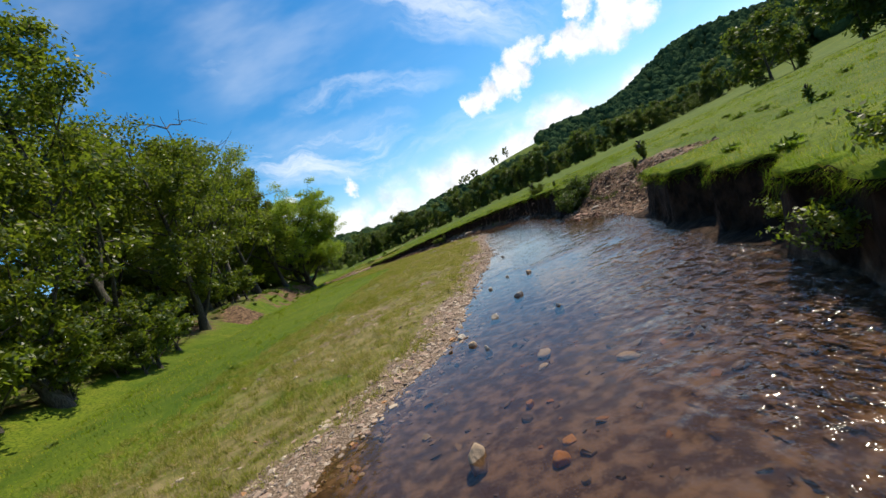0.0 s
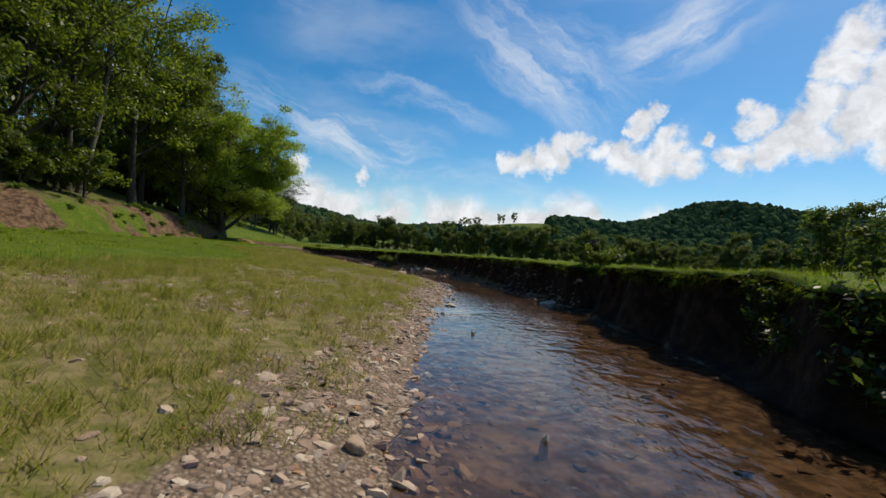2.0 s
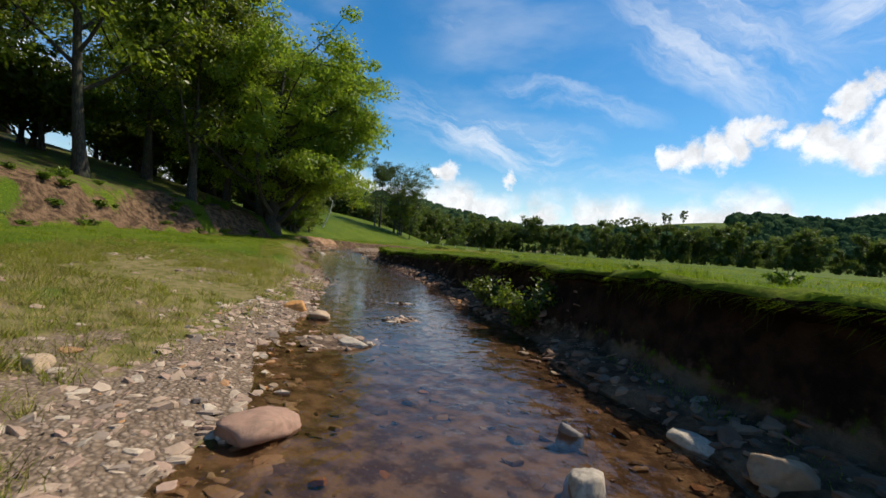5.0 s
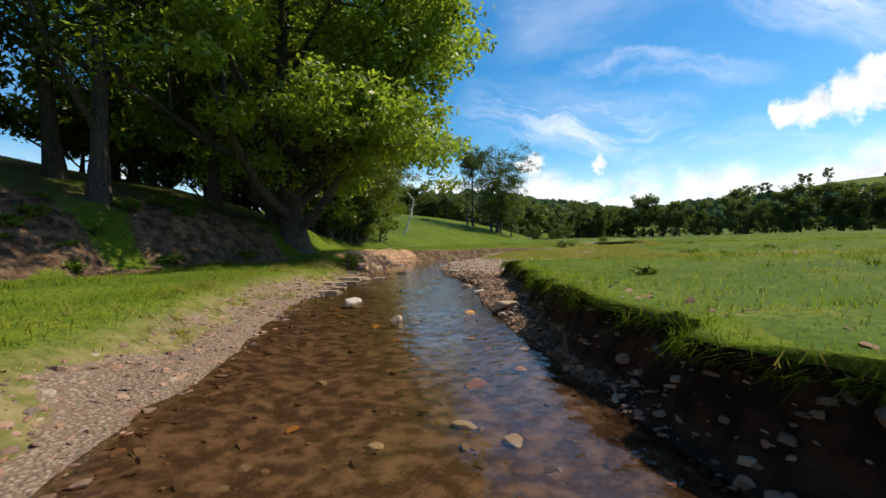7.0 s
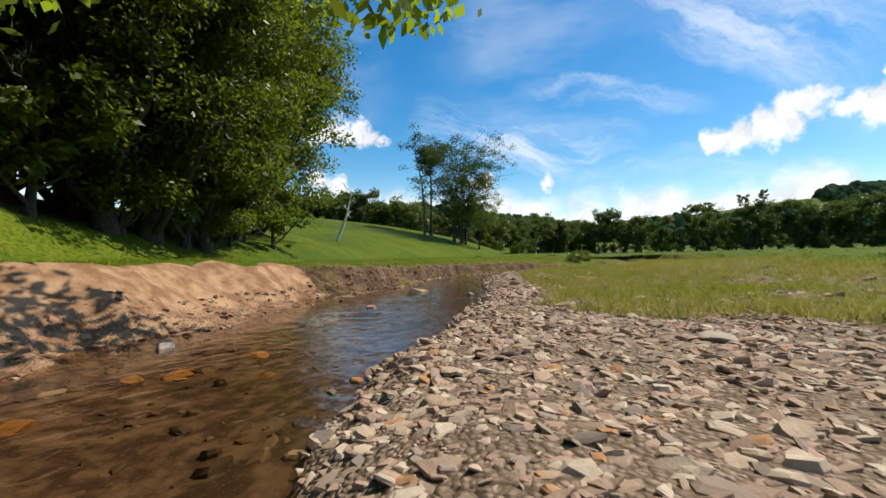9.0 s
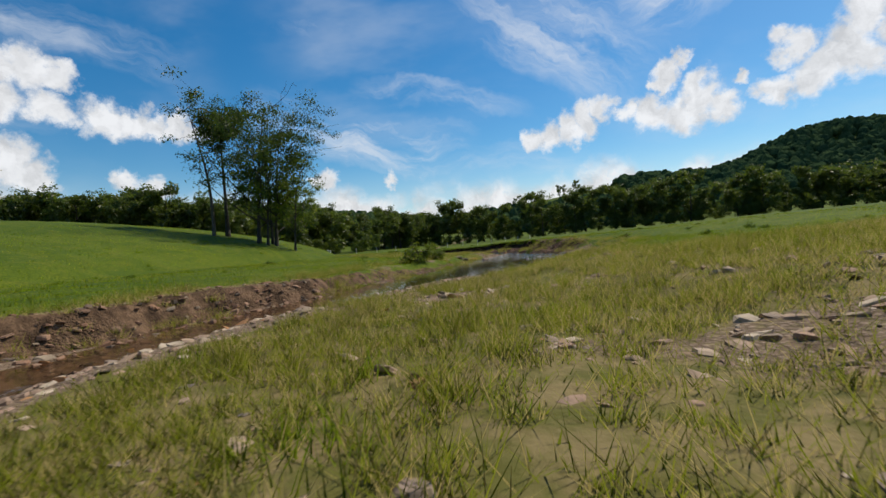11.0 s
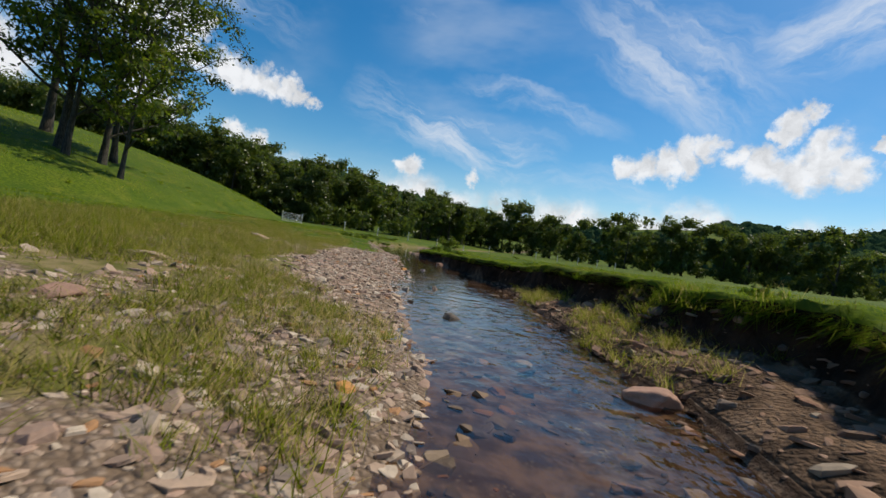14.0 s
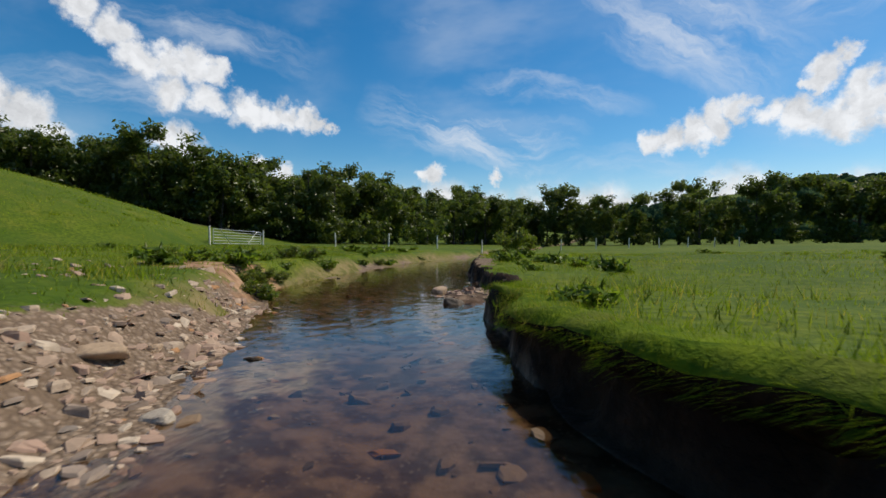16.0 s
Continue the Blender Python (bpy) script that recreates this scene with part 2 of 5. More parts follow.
def ground(x, y):
    """Height of the ground, and how much of it is gravel, earth, sand and stream bed."""
    x, y = np.asarray(x, float), np.asarray(y, float)
    lean = np.interp(y, FINE, LEAN)
    dl, dr = (left_x(y) - x) * lean, (x - right_x(y)) * lean
    inside = np.minimum(-dl, -dr)
    rough = 0.05 * grain(x, y, 1.7, 11) + 0.025 * grain(x, y, 0.6, 12) + 0.012 * grain(x, y, 0.25, 13)
    bed = -at(y, 0, .13, 118, .13, 122, .24, 130, .24, 134, .13) * ramp(inside, -0.1, 1.3) - 0.02 + 0.6 * rough
    for mx, my, mr in SHOALS:
        bed = bed + .17 * np.exp(-((x - mx) ** 2 + (y - my) ** 2) / mr ** 2)
    # left: gravel bar, or a cut bank
    bar = at(y, -30, .5, 60, .45, 80, .3, 86, .12, 118, .1, 124, .22, 137, .25, 142, .45, 160, .4, 166, .22, 172, .15, 200, .2) * (1 - np.exp(-np.maximum(dl, 0) / 3.2))
    cut = at(y, -30, 0, 62, 0, 66, .25, 84, .45, 88, .95, 97, .9, 101, .6, 116, .5, 122, .35, 138, .25, 142, 0, 163, 0, 167, .45, 176, .45, 230, .5)
    c0 = at(y, 60, .5, 84, .5, 88, .5, 98, .5, 101, .35, 230, .35) + 0.22 * grain(y, 0, 1.1, 21)
    cw = at(y, 60, 1.2, 84, 1.4, 88, 1.9, 97, 1.8, 101, .45, 120, .45, 126, .9, 230, .7)
    zl = bar + cut * ramp(dl, c0, c0 + cw) + 0.010 * np.clip(dl - 4, 0, 60)
    dt = toe_x(y) - x
    step = at(y, -60, .6, 30, .9, 45, 1.9, 80, 1.9, 84, 1.4, 88, 1.1, 96, .7, 115, .5, 400, .3)
    tall = at(y, -60, 16, 90, 15, 105, 9, 130, 8.5, 150, 11, 185, 12, 200, 11, 215, 10, 300, 12, 420, 14)
    long = at(y, -60, 55, 90, 60, 120, 34, 180, 36, 215, 45, 420, 60)
    zl = zl + step * ramp(dt, 0, 2.6) + tall * (1 - np.exp(-np.maximum(dt, 0) / long))
    # right: cut bank, slumps and one gravel bar
    hr = at(y, -30, 1.15, 10, 1.15, 24, 1.3, 28, 1.5, 34, 1.42, 45, 1.3, 58, 1.15, 68, .95, 73, .72, 80, .62, 84, .58, 86.5, .55, 88.5, .42, 94, .35, 116, .35, 124, .45, 135, .5, 139, .74, 150, .66,
            158, .60, 164, .50, 168, .42, 172, .30, 180, .4, 230, .5)
    r0 = at(y, 40, .3, 46, .6, 58, .55, 64, .3, 75, .35, 78, .45, 80.5, .8, 82, .9, 84, 1.0, 85.5, 1.4, 88, 2.6, 94, 6.5, 112, 5, 118, 1.2, 124, .3, 142, .3, 145, 1.0, 152, .9, 156, .25, 158, .06, 230, .06) + (0.16 + .2 * (y < 84)) * grain(y, 0, 1.3, 22) + 0.12 * grain(y, 0, 0.45, 23) + .25 * grain(y, 0, 4.5, 24) * (y < 84) + .10 * grain(x, y, .5, 25) + .06 * grain(x, y, .22, 26)
    rw = at(y, -30, .3, 11.6, .3, 15.2, .5, 16.6, 2.6, 22.3, 3.0, 23.8, 2.8, 25.6, .45, 84, .32, 87, .5, 89, .9, 94, 3, 116, 2.5, 124, 1.8, 136, 1.6, 139, 1.4, 142.5, 1.2, 145, .4, 155, .35, 158, .22, 230, .2)
    foot = at(y, -30, .05, 20, .1, 45, .22, 60, .25, 80, .2, 86, .3, 116, .3, 124, .12, 140, .25, 145, .34, 152, .32, 156, .2, 160, .04, 230, .04) * (1 - np.exp(-np.maximum(dr, 0) / .35))
    zr = foot + (hr - .3 * foot) * ramp(dr, r0, r0 + rw) + 5.0 * (1 - np.exp(-np.maximum(dr - 3, 0) / 190))
    z = np.where(dl > 0, zl + rough, np.where(dr > 0, zr + rough, bed))
    z = np.where((dl > 0) & (dl < .4), z * (dl / .4) + bed * (1 - dl / .4) * 0.3, z)
    z = z + 0.10 * grain(x, y, 7, 14) * ramp(np.maximum(dl, dr), 2, 8) + 0.5 * grain(x, y, 40, 15) * ramp(np.maximum(dl, dr), 30, 90)
    # hills far off
    far = np.hypot(x - 0, y - 80)
    hill = 92 * np.exp(-((x - 440) / 165) ** 2 - ((y - 860) / 200) ** 2) + 68 * np.exp(-((x - 110) / 260) ** 2 - ((y - 800) / 130) ** 2)
    hill = hill + 72 * np.exp(-((x - 660) / 170) ** 2 - ((y - 740) / 210) ** 2) + 34 * np.exp(-((x + 280) / 170) ** 2 - ((y - 560) / 200) ** 2)
    hill = hill + 40 * np.exp(-((x - 330) / 130) ** 2 - ((y - 120) / 260) ** 2)
    z = z + hill * ramp(far, 150, 420) * (1 + .12 * grain(x, y, 130, 16))
    crumb = np.where(dl > 0, ramp(y, 86, 88) * (1 - ramp(y, 100, 103)) * ramp(dl, .1, .5) * (1 - ramp(dl, 2.4, 3)), 0)
    z = z + crumb * (.10 * grain(x, y, .8, 41) + .07 * grain(x, y, .33, 42) - .05 * np.abs(grain(x, y, .5, 43)))
    zone = grain(x, y, 2.2, 31) * .6 + grain(x, y, 0.7, 32) * .4
    # gravel of the bars
    wl = at(y, -30, 1.2, 8, 1.2, 20, 1.3, 30, 1.3, 41, 1.0, 60, .9, 66, 1, 84, .8, 100, .6, 118, .6, 122, .1, 136.5, .1, 138.5, 1.0, 141, 1.5, 146, 1.6, 150, 2.2, 153, 3.0, 156, 3.6, 160, 2.6, 162, 1.6, 164.5, 1.1, 166, 1.0, 168, .6, 169.5, .3, 171, .1, 230, .1)
    wr = at(y, 15, .4, 16.4, 3.6, 23.8, 3.6, 25.4, .4, 75, .6, 78, 1.5, 82, 1.7, 86, 3.0, 90, 5.0, 95, 4.8, 97, 2.6, 99, 1.6, 104, 1.3, 112, 1.1, 118, 1.0, 124, 1.2, 136, 1.0, 139, 1.4, 148, 1.3, 153, .8, 158, .3, 160, .02, 230, .02)
    gravel = np.where(dl > 0, 1 - ramp(dl + np.where(y < 64, .7, 1.0) * zone, wl * .75, wl * 1.25), np.where(dr > 0, 1 - ramp(dr + 1.3 * zone, wr * .75, wr * 1.25), 0))
    # face of the cut bank; its earth colour has the bank's shade in it
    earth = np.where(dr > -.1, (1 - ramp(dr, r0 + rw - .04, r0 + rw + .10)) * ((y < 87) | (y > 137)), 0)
    scarp = np.where(dl > 0, ramp(dl, c0 - .2, c0) * (1 - ramp(dl, c0 + cw - .1, c0 + cw + .1)) * (y > 98) * (y < 122), 0)
    sand = np.where(dl > 0, (1 - ramp(dl, c0 + cw - .2 + .3 * zone, c0 + cw + .2 + .3 * zone)) * ramp(y, 86.5, 88.5) * (1 - ramp(y, 99.5, 102)), 0)
    sand = np.maximum(sand, np.where(dl > 0, ramp(dl, .1, .4) * (1 - ramp(dl, 2.2, 2.8)) * ramp(y, 169, 170.5) * (1 - ramp(y, 172, 173.5)), 0) * .7)
    wet = np.where((dl <= 0) & (dr <= 0), 1.0, 0.0)
    wood = ramp(dt, 1, 4) * (1 - ramp(y, 92, 104)) + ramp(dt, 8, 20) * ramp(y, 195, 215)
    gravel = np.where((dr > 0) & (y > 76) & (y < 91), gravel * (1 - ramp(dr, r0 - .1, r0 + .3)), gravel)
    # stones showing through the grass of the bars
    spots = ramp(grain(x, y, 1.9, 33) * .65 + grain(x, y, .6, 34) * .45, -.04, .40)
    spread_l = 1 - ramp(dl, at(y, 0, 4, 25, 6, 60, 6, 64, 1, 138, 1, 142, 6, 159, 5, 162, .5, 172, .5), at(y, 0, 6, 25, 9, 60, 9, 64, 2, 138, 2, 142, 10, 159, 8, 162, 1, 172, 1))
    spread_r = (1 - ramp(dr, 8, 13)) * ramp(y, 86, 90) * (1 - ramp(y, 114, 120))
    gravel = np.maximum(gravel, spots * np.where(dl > 0, spread_l, np.where(dr > 0, spread_r, 0)) * np.where(y < 64, .62, .62))
    dirt = ramp(dt + .6 * zone, -.9, .2) * (1 - ramp(dt + 1.2 * zone, 3.2, 5.2)) * ramp(y, 30, 42) * (1 - ramp(y, 84, 87)) * ramp(grain(x, y, 3.1, 35) * .7 + zone * .5, -.35, .05)
    dirt = np.maximum(dirt, np.where(wet > .5, ramp(y, 119, 123) * (1 - ramp(y, 130, 135)) * (1 - ramp(x - left_x(y), 2.0, 4.5)), 0))
    dirt = np.maximum(dirt, np.where(dl > 0, ramp(y, 120, 124) * (1 - ramp(y, 134, 137)) * (1 - ramp(dl + .5 * zone, .5, 1.1)), 0))
    slump = np.where(dr > .05, ramp(y, 135.5, 137.5) * (1 - ramp(y, 151, 154)) * np.where(y > 143.5, 1 - ramp(dr, r0 - .1, r0 + .15), 1) + ramp(y, 15.2, 16.4) * (1 - ramp(y, 24.6, 25.6)), 0)
    ledge = (1 - ramp(dr, r0 - .05, r0 + .2)) * (ramp(y, 74, 77) * (1 - ramp(y, 86, 87.5)) + ramp(y, 42, 45) * (1 - ramp(y, 62, 65)))
    slump = np.maximum(slump, np.where(dr > .02, ledge, 0))
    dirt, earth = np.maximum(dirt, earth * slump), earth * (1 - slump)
    dirt = np.maximum(dirt, scarp)
    dry = np.where(dl > 0, spread_l, np.where(dr > 0, spread_r, 0)) * ramp(zone + .8 * grain(x, y, 4.0, 36), -1.2, -.4)
    dry = dry * (1 - np.where(dl > 0, ramp(y, 117, 120) * (1 - ramp(y, 136, 140)), 0))
    return z, np.clip(np.stack([gravel, earth, sand, wet, np.clip(wood, 0, 1), dirt, dry], -1), 0, 1)


def height(x, y):
    return float(ground(np.array([x]), np.array([y]))[0][0])


# ---- materials ----
def material(name):
    m = bpy.data.materials.new(name)
    m.use_nodes = True
    return m, Net(m.node_tree)


def finish(k, colour, rough=0.8, bump=None, strength=0.4, distance=0.02, **extra):
    b = k.n("ShaderNodeBsdfPrincipled", **{"Base Color": colour, "Roughness": rough, **extra})
    if bump is not None:
        k.put(b.inputs["Normal"], k.n("ShaderNodeBump", Height=bump, Strength=strength, Distance=distance))
    k.n("ShaderNodeOutputMaterial", Surface=b)
    return b


def place(k):
    return k.n("ShaderNodeTexCoord").outputs["Object"]


def ground_material():
    m, k = material("ground")
    p = place(k)
    big, mid, fine = k.noise(p, 0.09, 4), k.noise(p, 0.9, 5), k.noise(p, 9.0, 5)
    grass = k.mix(k.step(big, .35, .65), (.064, .102, .006), (.118, .152, .009))
    grass = k.mix(k.m("MULTIPLY", k.step(mid, .45, .72), .7), grass, (.165, .170, .018))
    grass = k.mix(k.m("MULTIPLY", k.step(fine, .38, .62), .75), grass, (.034, .066, .005))
    grass = k.mix(k.m("MULTIPLY", k.step(k.noise(p, .55, 4, .6), .50, .68), .55), grass, (.040, .080, .005))
    cell = k.n("ShaderNodeTexVoronoi", Vector=k.v("ADD", p, k.v("SCALE", k.noise(p, 6, 3, .5, "Color"), .08)), Scale=24.0)
    stone = k.mix(k.n("ShaderNodeSeparateColor", Color=cell.outputs["Color"]).outputs[0], (.17, .12, .085), (.30, .225, .165))
    gravel = k.mix(k.step(cell.outputs["Distance"], .30, .66), stone, (.150, .105, .072))
    # brown earth taken down to near black: shade of the bank face put into colour
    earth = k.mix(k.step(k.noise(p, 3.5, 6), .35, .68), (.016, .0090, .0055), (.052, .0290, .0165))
    dirt = k.mix(k.step(k.noise(p, 2.4, 7, .65), .36, .66), (.050, .030, .018), (.19, .118, .072))
    sand = k.mix(k.step(k.noise(p, 2.6, 7), .36, .66), (.20, .110, .062), (.38, .240, .145))
    bedc = k.mix(k.step(k.noise(p, 5.0, 6), .4, .66), (.090, .058, .040), (.250, .172, .118))
    bedc = k.mix(k.m("MULTIPLY", k.step(cell.outputs["Distance"], .30, .10), .7), bedc, (.27, .20, .14))
    floor = k.mix(k.step(mid, .36, .60), (.075, .060, .030), (.085, .115, .016))
    floor = k.mix(k.step(k.noise(p, 2.2, 5, .6), .5, .68), floor, (.120, .085, .050))
    a, b = k.n("ShaderNodeAttribute", attribute_name="zones"), k.n("ShaderNodeAttribute", attribute_name="zones_more")
    za, zb = k.n("ShaderNodeSeparateColor", Color=a.outputs[0]), k.n("ShaderNodeSeparateColor", Color=b.outputs[0])
    ragged = k.m("MULTIPLY", k.m("SUBTRACT", fine, .5), .9)
    pick = lambda s: k.step(k.m("ADD", s, ragged), .35, .62)
    straw = k.mix(k.step(k.noise(p, 4.0, 5), .36, .64), (.105, .100, .026), (.215, .165, .078))
    c = k.mix(k.m("MULTIPLY", a.outputs["Alpha"], .95), grass, straw)
    c = k.mix(pick(zb.outputs[1]), c, floor)
    c = k.mix(pick(za.outputs[0]), c, gravel)
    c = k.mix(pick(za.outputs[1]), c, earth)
    c = k.mix(pick(za.outputs[2]), c, sand)
    c = k.mix(pick(zb.outputs[2]), c, dirt)
    c = k.mix(zb.outputs[0], c, bedc)
    c = k.mix(k.m("MULTIPLY", k.m("MULTIPLY", zb.outputs[0], zb.outputs[2]), .8), c, (.034, .025, .013))
    crumbly = k.m("MULTIPLY", k.noise(p, 4.5, 6, .65), k.m("MULTIPLY", k.m("MAXIMUM", za.outputs[1], zb.outputs[2]), 2.2))
    rel = k.m("ADD", k.m("MULTIPLY", fine, .6), k.m("MULTIPLY", k.m("SUBTRACT", 1.0, cell.outputs["Distance"]), k.m("MULTIPLY", k.m("MULTIPLY", za.outputs[0], k.m("SUBTRACT", 1.0, za.outputs[1])), .8)))
    finish(k, c, .9, k.m("ADD", rel, crumbly), .8, .05, **{"Specular IOR Level": 0.12})
    return m


GROUND = ground_material()


def water_material():
    m, k = material("water")
    p = k.n("ShaderNodeTexCoord").outputs["Object"]
    w = k.n("ShaderNodeMapping", Vector=p)
    w.inputs["Scale"].default_value = (1.0, 0.62, 1.0)
    fine, broad = k.noise(w, 5.5, 3, .5), k.noise(w, 1.3, 3, .5)
    run = k.n("ShaderNodeAttribute", attribute_name="riffle").outputs["Fac"]
    run = k.m("MULTIPLY", run, k.step(k.noise(p, .6, 3), .26, .56))
    h = k.m("ADD", k.m("MULTIPLY", k.m("MULTIPLY", fine, k.m("ADD", k.m("MULTIPLY", run, 2.8), .07)), .6), k.m("MULTIPLY", broad, k.m("ADD", k.m("MULTIPLY", run, .5), .032)))
    bump = k.n("ShaderNodeBump", Height=h, Strength=.8, Distance=.06)
    gloss = k.n("ShaderNodeBsdfGlossy", Color=(1, 1, 1, 1), Roughness=.07, Normal=bump)
    clear = k.n("ShaderNodeBsdfTransparent", Color=(.64, .57, .48, 1))
    fr = k.n("ShaderNodeFresnel", IOR=1.33, Normal=bump)
    k.n("ShaderNodeOutputMaterial", Surface=k.n("ShaderNodeMixShader", Fac=fr, **{}))
    mixer = [n for n in k.t.nodes if n.type == "MIX_SHADER"][0]
    k.put(mixer.inputs[1], clear)
    k.put(mixer.inputs[2], gloss)
    return m


WATER = water_material()


def mesh_of(name, verts, faces, mats=(), smooth=False, index=None):
    """A mesh from arrays; faces is an (n, 3) or (n, 4) array."""
    verts, faces = np.asarray(verts, np.float32), np.asarray(faces, np.int32)
    me = bpy.data.meshes.new(name)
    n, c = faces.shape
    me.vertices.add(len(verts))
    me.vertices.foreach_set("co", verts.ravel())
    me.loops.add(n * c)
    me.loops.foreach_set("vertex_index", faces.ravel())
    me.polygons.add(n)
    me.polygons.foreach_set("loop_start", np.arange(0, n * c, c, dtype=np.int32))
    me.polygons.foreach_set("use_smooth", np.full(n, smooth, bool))
    for mt in mats:
        me.materials.append(mt)
    if index is not None:
        me.polygons.foreach_set("material_index", np.asarray(index, np.int32))
    me.update(calc_edges=True)
    me.validate()
    return me


# ---- the ground: one sheet to the horizon ----
OFFS = np.concatenate([np.arange(0, .8, .05), np.arange(.8, 1.4, .1), np.arange(1.4, 4, .2), np.arange(4, 10, .5), np.arange(10, 26, 1.6), 26 * 1.22 ** np.arange(0, 22)])
rows_y = np.concatenate([-60 - 60 * 1.5 ** np.arange(7, -1, -1), np.arange(-58, -8, 2.0), np.arange(-8, 186, .25), np.arange(186, 230, 1.5), 230 + 6 * 1.09 ** np.arange(0, 40) * np.arange(0, 40) ** .8])
rows_y = np.unique(rows_y)
gy = rows_y[:, None]
yc = np.clip(gy, -55, 400)
mid_s = np.linspace(0, 1, 16)[None, 1:-1]
gx = np.concatenate([left_x(yc) - OFFS[None, ::-1], left_x(yc) * (1 - mid_s) + right_x(yc) * mid_s, right_x(yc) + OFFS[None, :]], 1)
gyy = np.broadcast_to(gy, gx.shape)
gz, zones = ground(gx, np.clip(gyy, -200, 4000))
nr, nc = gx.shape
idx = np.arange(nr * nc).reshape(nr, nc)
quads = np.stack([idx[:-1, :-1], idx[:-1, 1:], idx[1:, 1:], idx[1:, :-1]], -1).reshape(-1, 4)
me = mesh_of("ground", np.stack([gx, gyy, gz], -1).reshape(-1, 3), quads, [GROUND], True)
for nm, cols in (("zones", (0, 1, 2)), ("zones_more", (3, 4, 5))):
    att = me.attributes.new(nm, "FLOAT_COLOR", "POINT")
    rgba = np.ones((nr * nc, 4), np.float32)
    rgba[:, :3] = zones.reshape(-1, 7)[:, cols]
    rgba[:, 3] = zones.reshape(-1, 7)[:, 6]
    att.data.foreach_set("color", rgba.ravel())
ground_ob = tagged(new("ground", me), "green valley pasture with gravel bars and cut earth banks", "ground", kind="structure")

wy = np.arange(-58, 320, .5)[:, None]
ws = np.linspace(0, 1, 14)[None]
wl, wr = np.interp(wy, FINE, L_FINE) - 1.2, np.interp(wy, FINE, R_FINE) + 1.2
wx = wl * (1 - ws) + wr * ws
idx = np.arange(wx.size).reshape(wx.shape)
quads = np.stack([idx[:-1, :-1], idx[:-1, 1:], idx[1:, 1:], idx[1:, :-1]], -1).reshape(-1, 4)
me = mesh_of("water", np.stack([wx, np.broadcast_to(wy, wx.shape), np.zeros(wx.shape)], -1).reshape(-1, 3), quads, [WATER], True)
bank_side = np.broadcast_to(ws, wx.shape)
yy = np.broadcast_to(wy, wx.shape)
rough_water = at(yy, -6, 2.2, 11, 2.0, 15, .5, 19, .3, 22, .6, 36, .6, 44, .45, 50, .6, 56, .5, 62, .3, 82, .35, 86, 1, 89, .4, 112, .3, 120, .05, 129, .08, 134, .5, 137, .9, 147, .7, 153, .35, 160, .16, 166, .10) * np.where(yy < 14, .05 + 1.1 * ramp(bank_side, .5, .85), .35 + .65 * ramp(bank_side, .35, .8))
att = me.attributes.new("riffle", "FLOAT", "POINT")
att.data.foreach_set("value", rough_water.astype(np.float32).ravel())
water = tagged(new("water", me), "shallow clear brown stream with small ripples", "stream", kind="structure")

# ---- trees ----
def bark_material(name, dark, light):
    m, k = material(name)
    p = place(k)
    w = k.n("ShaderNodeMapping", Vector=p)
    w.inputs["Scale"].default_value = (6, 6, 1.2)
    a, b = k.noise(w, 3.0, 6, .6), k.noise(p, 1.1, 3)
    c = k.mix(k.step(a, .35, .68), dark, light)
    c = k.mix(k.m("MULTIPLY", k.step(b, .5, .75), .35), c, (.10, .13, .05))
    finish(k, c, .9, a, .8, .05)
    return m


def leaf_material(name, dark, light, sere):
    m, k = material(name)
    info = k.n("ShaderNodeObjectInfo").outputs["Random"]
    isle = k.n("ShaderNodeNewGeometry").outputs["Random Per Island"]
    c = k.mix(isle, dark, light)
    c = k.mix(k.step(isle, .90, .97), c, sere)
    c = k.mix(k.m("MULTIPLY", info, .45), c, (dark[0] * .8 + .02, dark[1] * 1.0, dark[2] * .8))
    d = k.n("ShaderNodeBsdfDiffuse", Color=c)
    g = k.n("ShaderNodeBsdfGlossy", Color=(.5, .5, .5, 1), Roughness=.42)
    t = k.n("ShaderNodeBsdfTranslucent", Color=k.mix(.5, c, (light[0] * 1.5, light[1] * 1.5, light[2])))
    s = k.n("ShaderNodeMixShader", Fac=.58)
    k.put(s.inputs[1], d), k.put(s.inputs[2], t)
    s2 = k.n("ShaderNodeMixShader", Fac=.05)
    k.put(s2.inputs[1], s), k.put(s2.inputs[2], g)
    k.n("ShaderNodeOutputMaterial", Surface=s2)
    return m


BARK = bark_material("bark", (.020, .016, .012), (.080, .066, .052))
PALE = bark_material("pale_wood", (.46, .43, .38), (.78, .74, .68))
LEAF = leaf_material("leaf", (.030, .058, .007), (.150, .205, .016), (.30, .27, .025))
# brighter leaf copy for the big tree: sunlight on its crown put into the colour
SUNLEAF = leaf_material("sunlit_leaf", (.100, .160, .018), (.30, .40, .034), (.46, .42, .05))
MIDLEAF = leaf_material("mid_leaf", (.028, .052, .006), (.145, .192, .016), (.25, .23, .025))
BUSHLEAF = leaf_material("bush_leaf", (.016, .034, .006), (.075, .120, .014), (.16, .15, .03))
HIGHLEAF = leaf_material("high_leaf", (.050, .090, .010), (.24, .31, .024), (.34, .31, .04))
DARKLEAF = leaf_material("dark_leaf", (.020, .040, .008), (.058, .095, .014), (.12, .12, .02))
WEEDLEAF = leaf_material("weed_leaf", (.070, .125, .010), (.180, .260, .020), (.30, .27, .04))
FARLEAF = leaf_material("far_leaf", (.028, .052, .010), (.110, .155, .020), (.18, .18, .025))


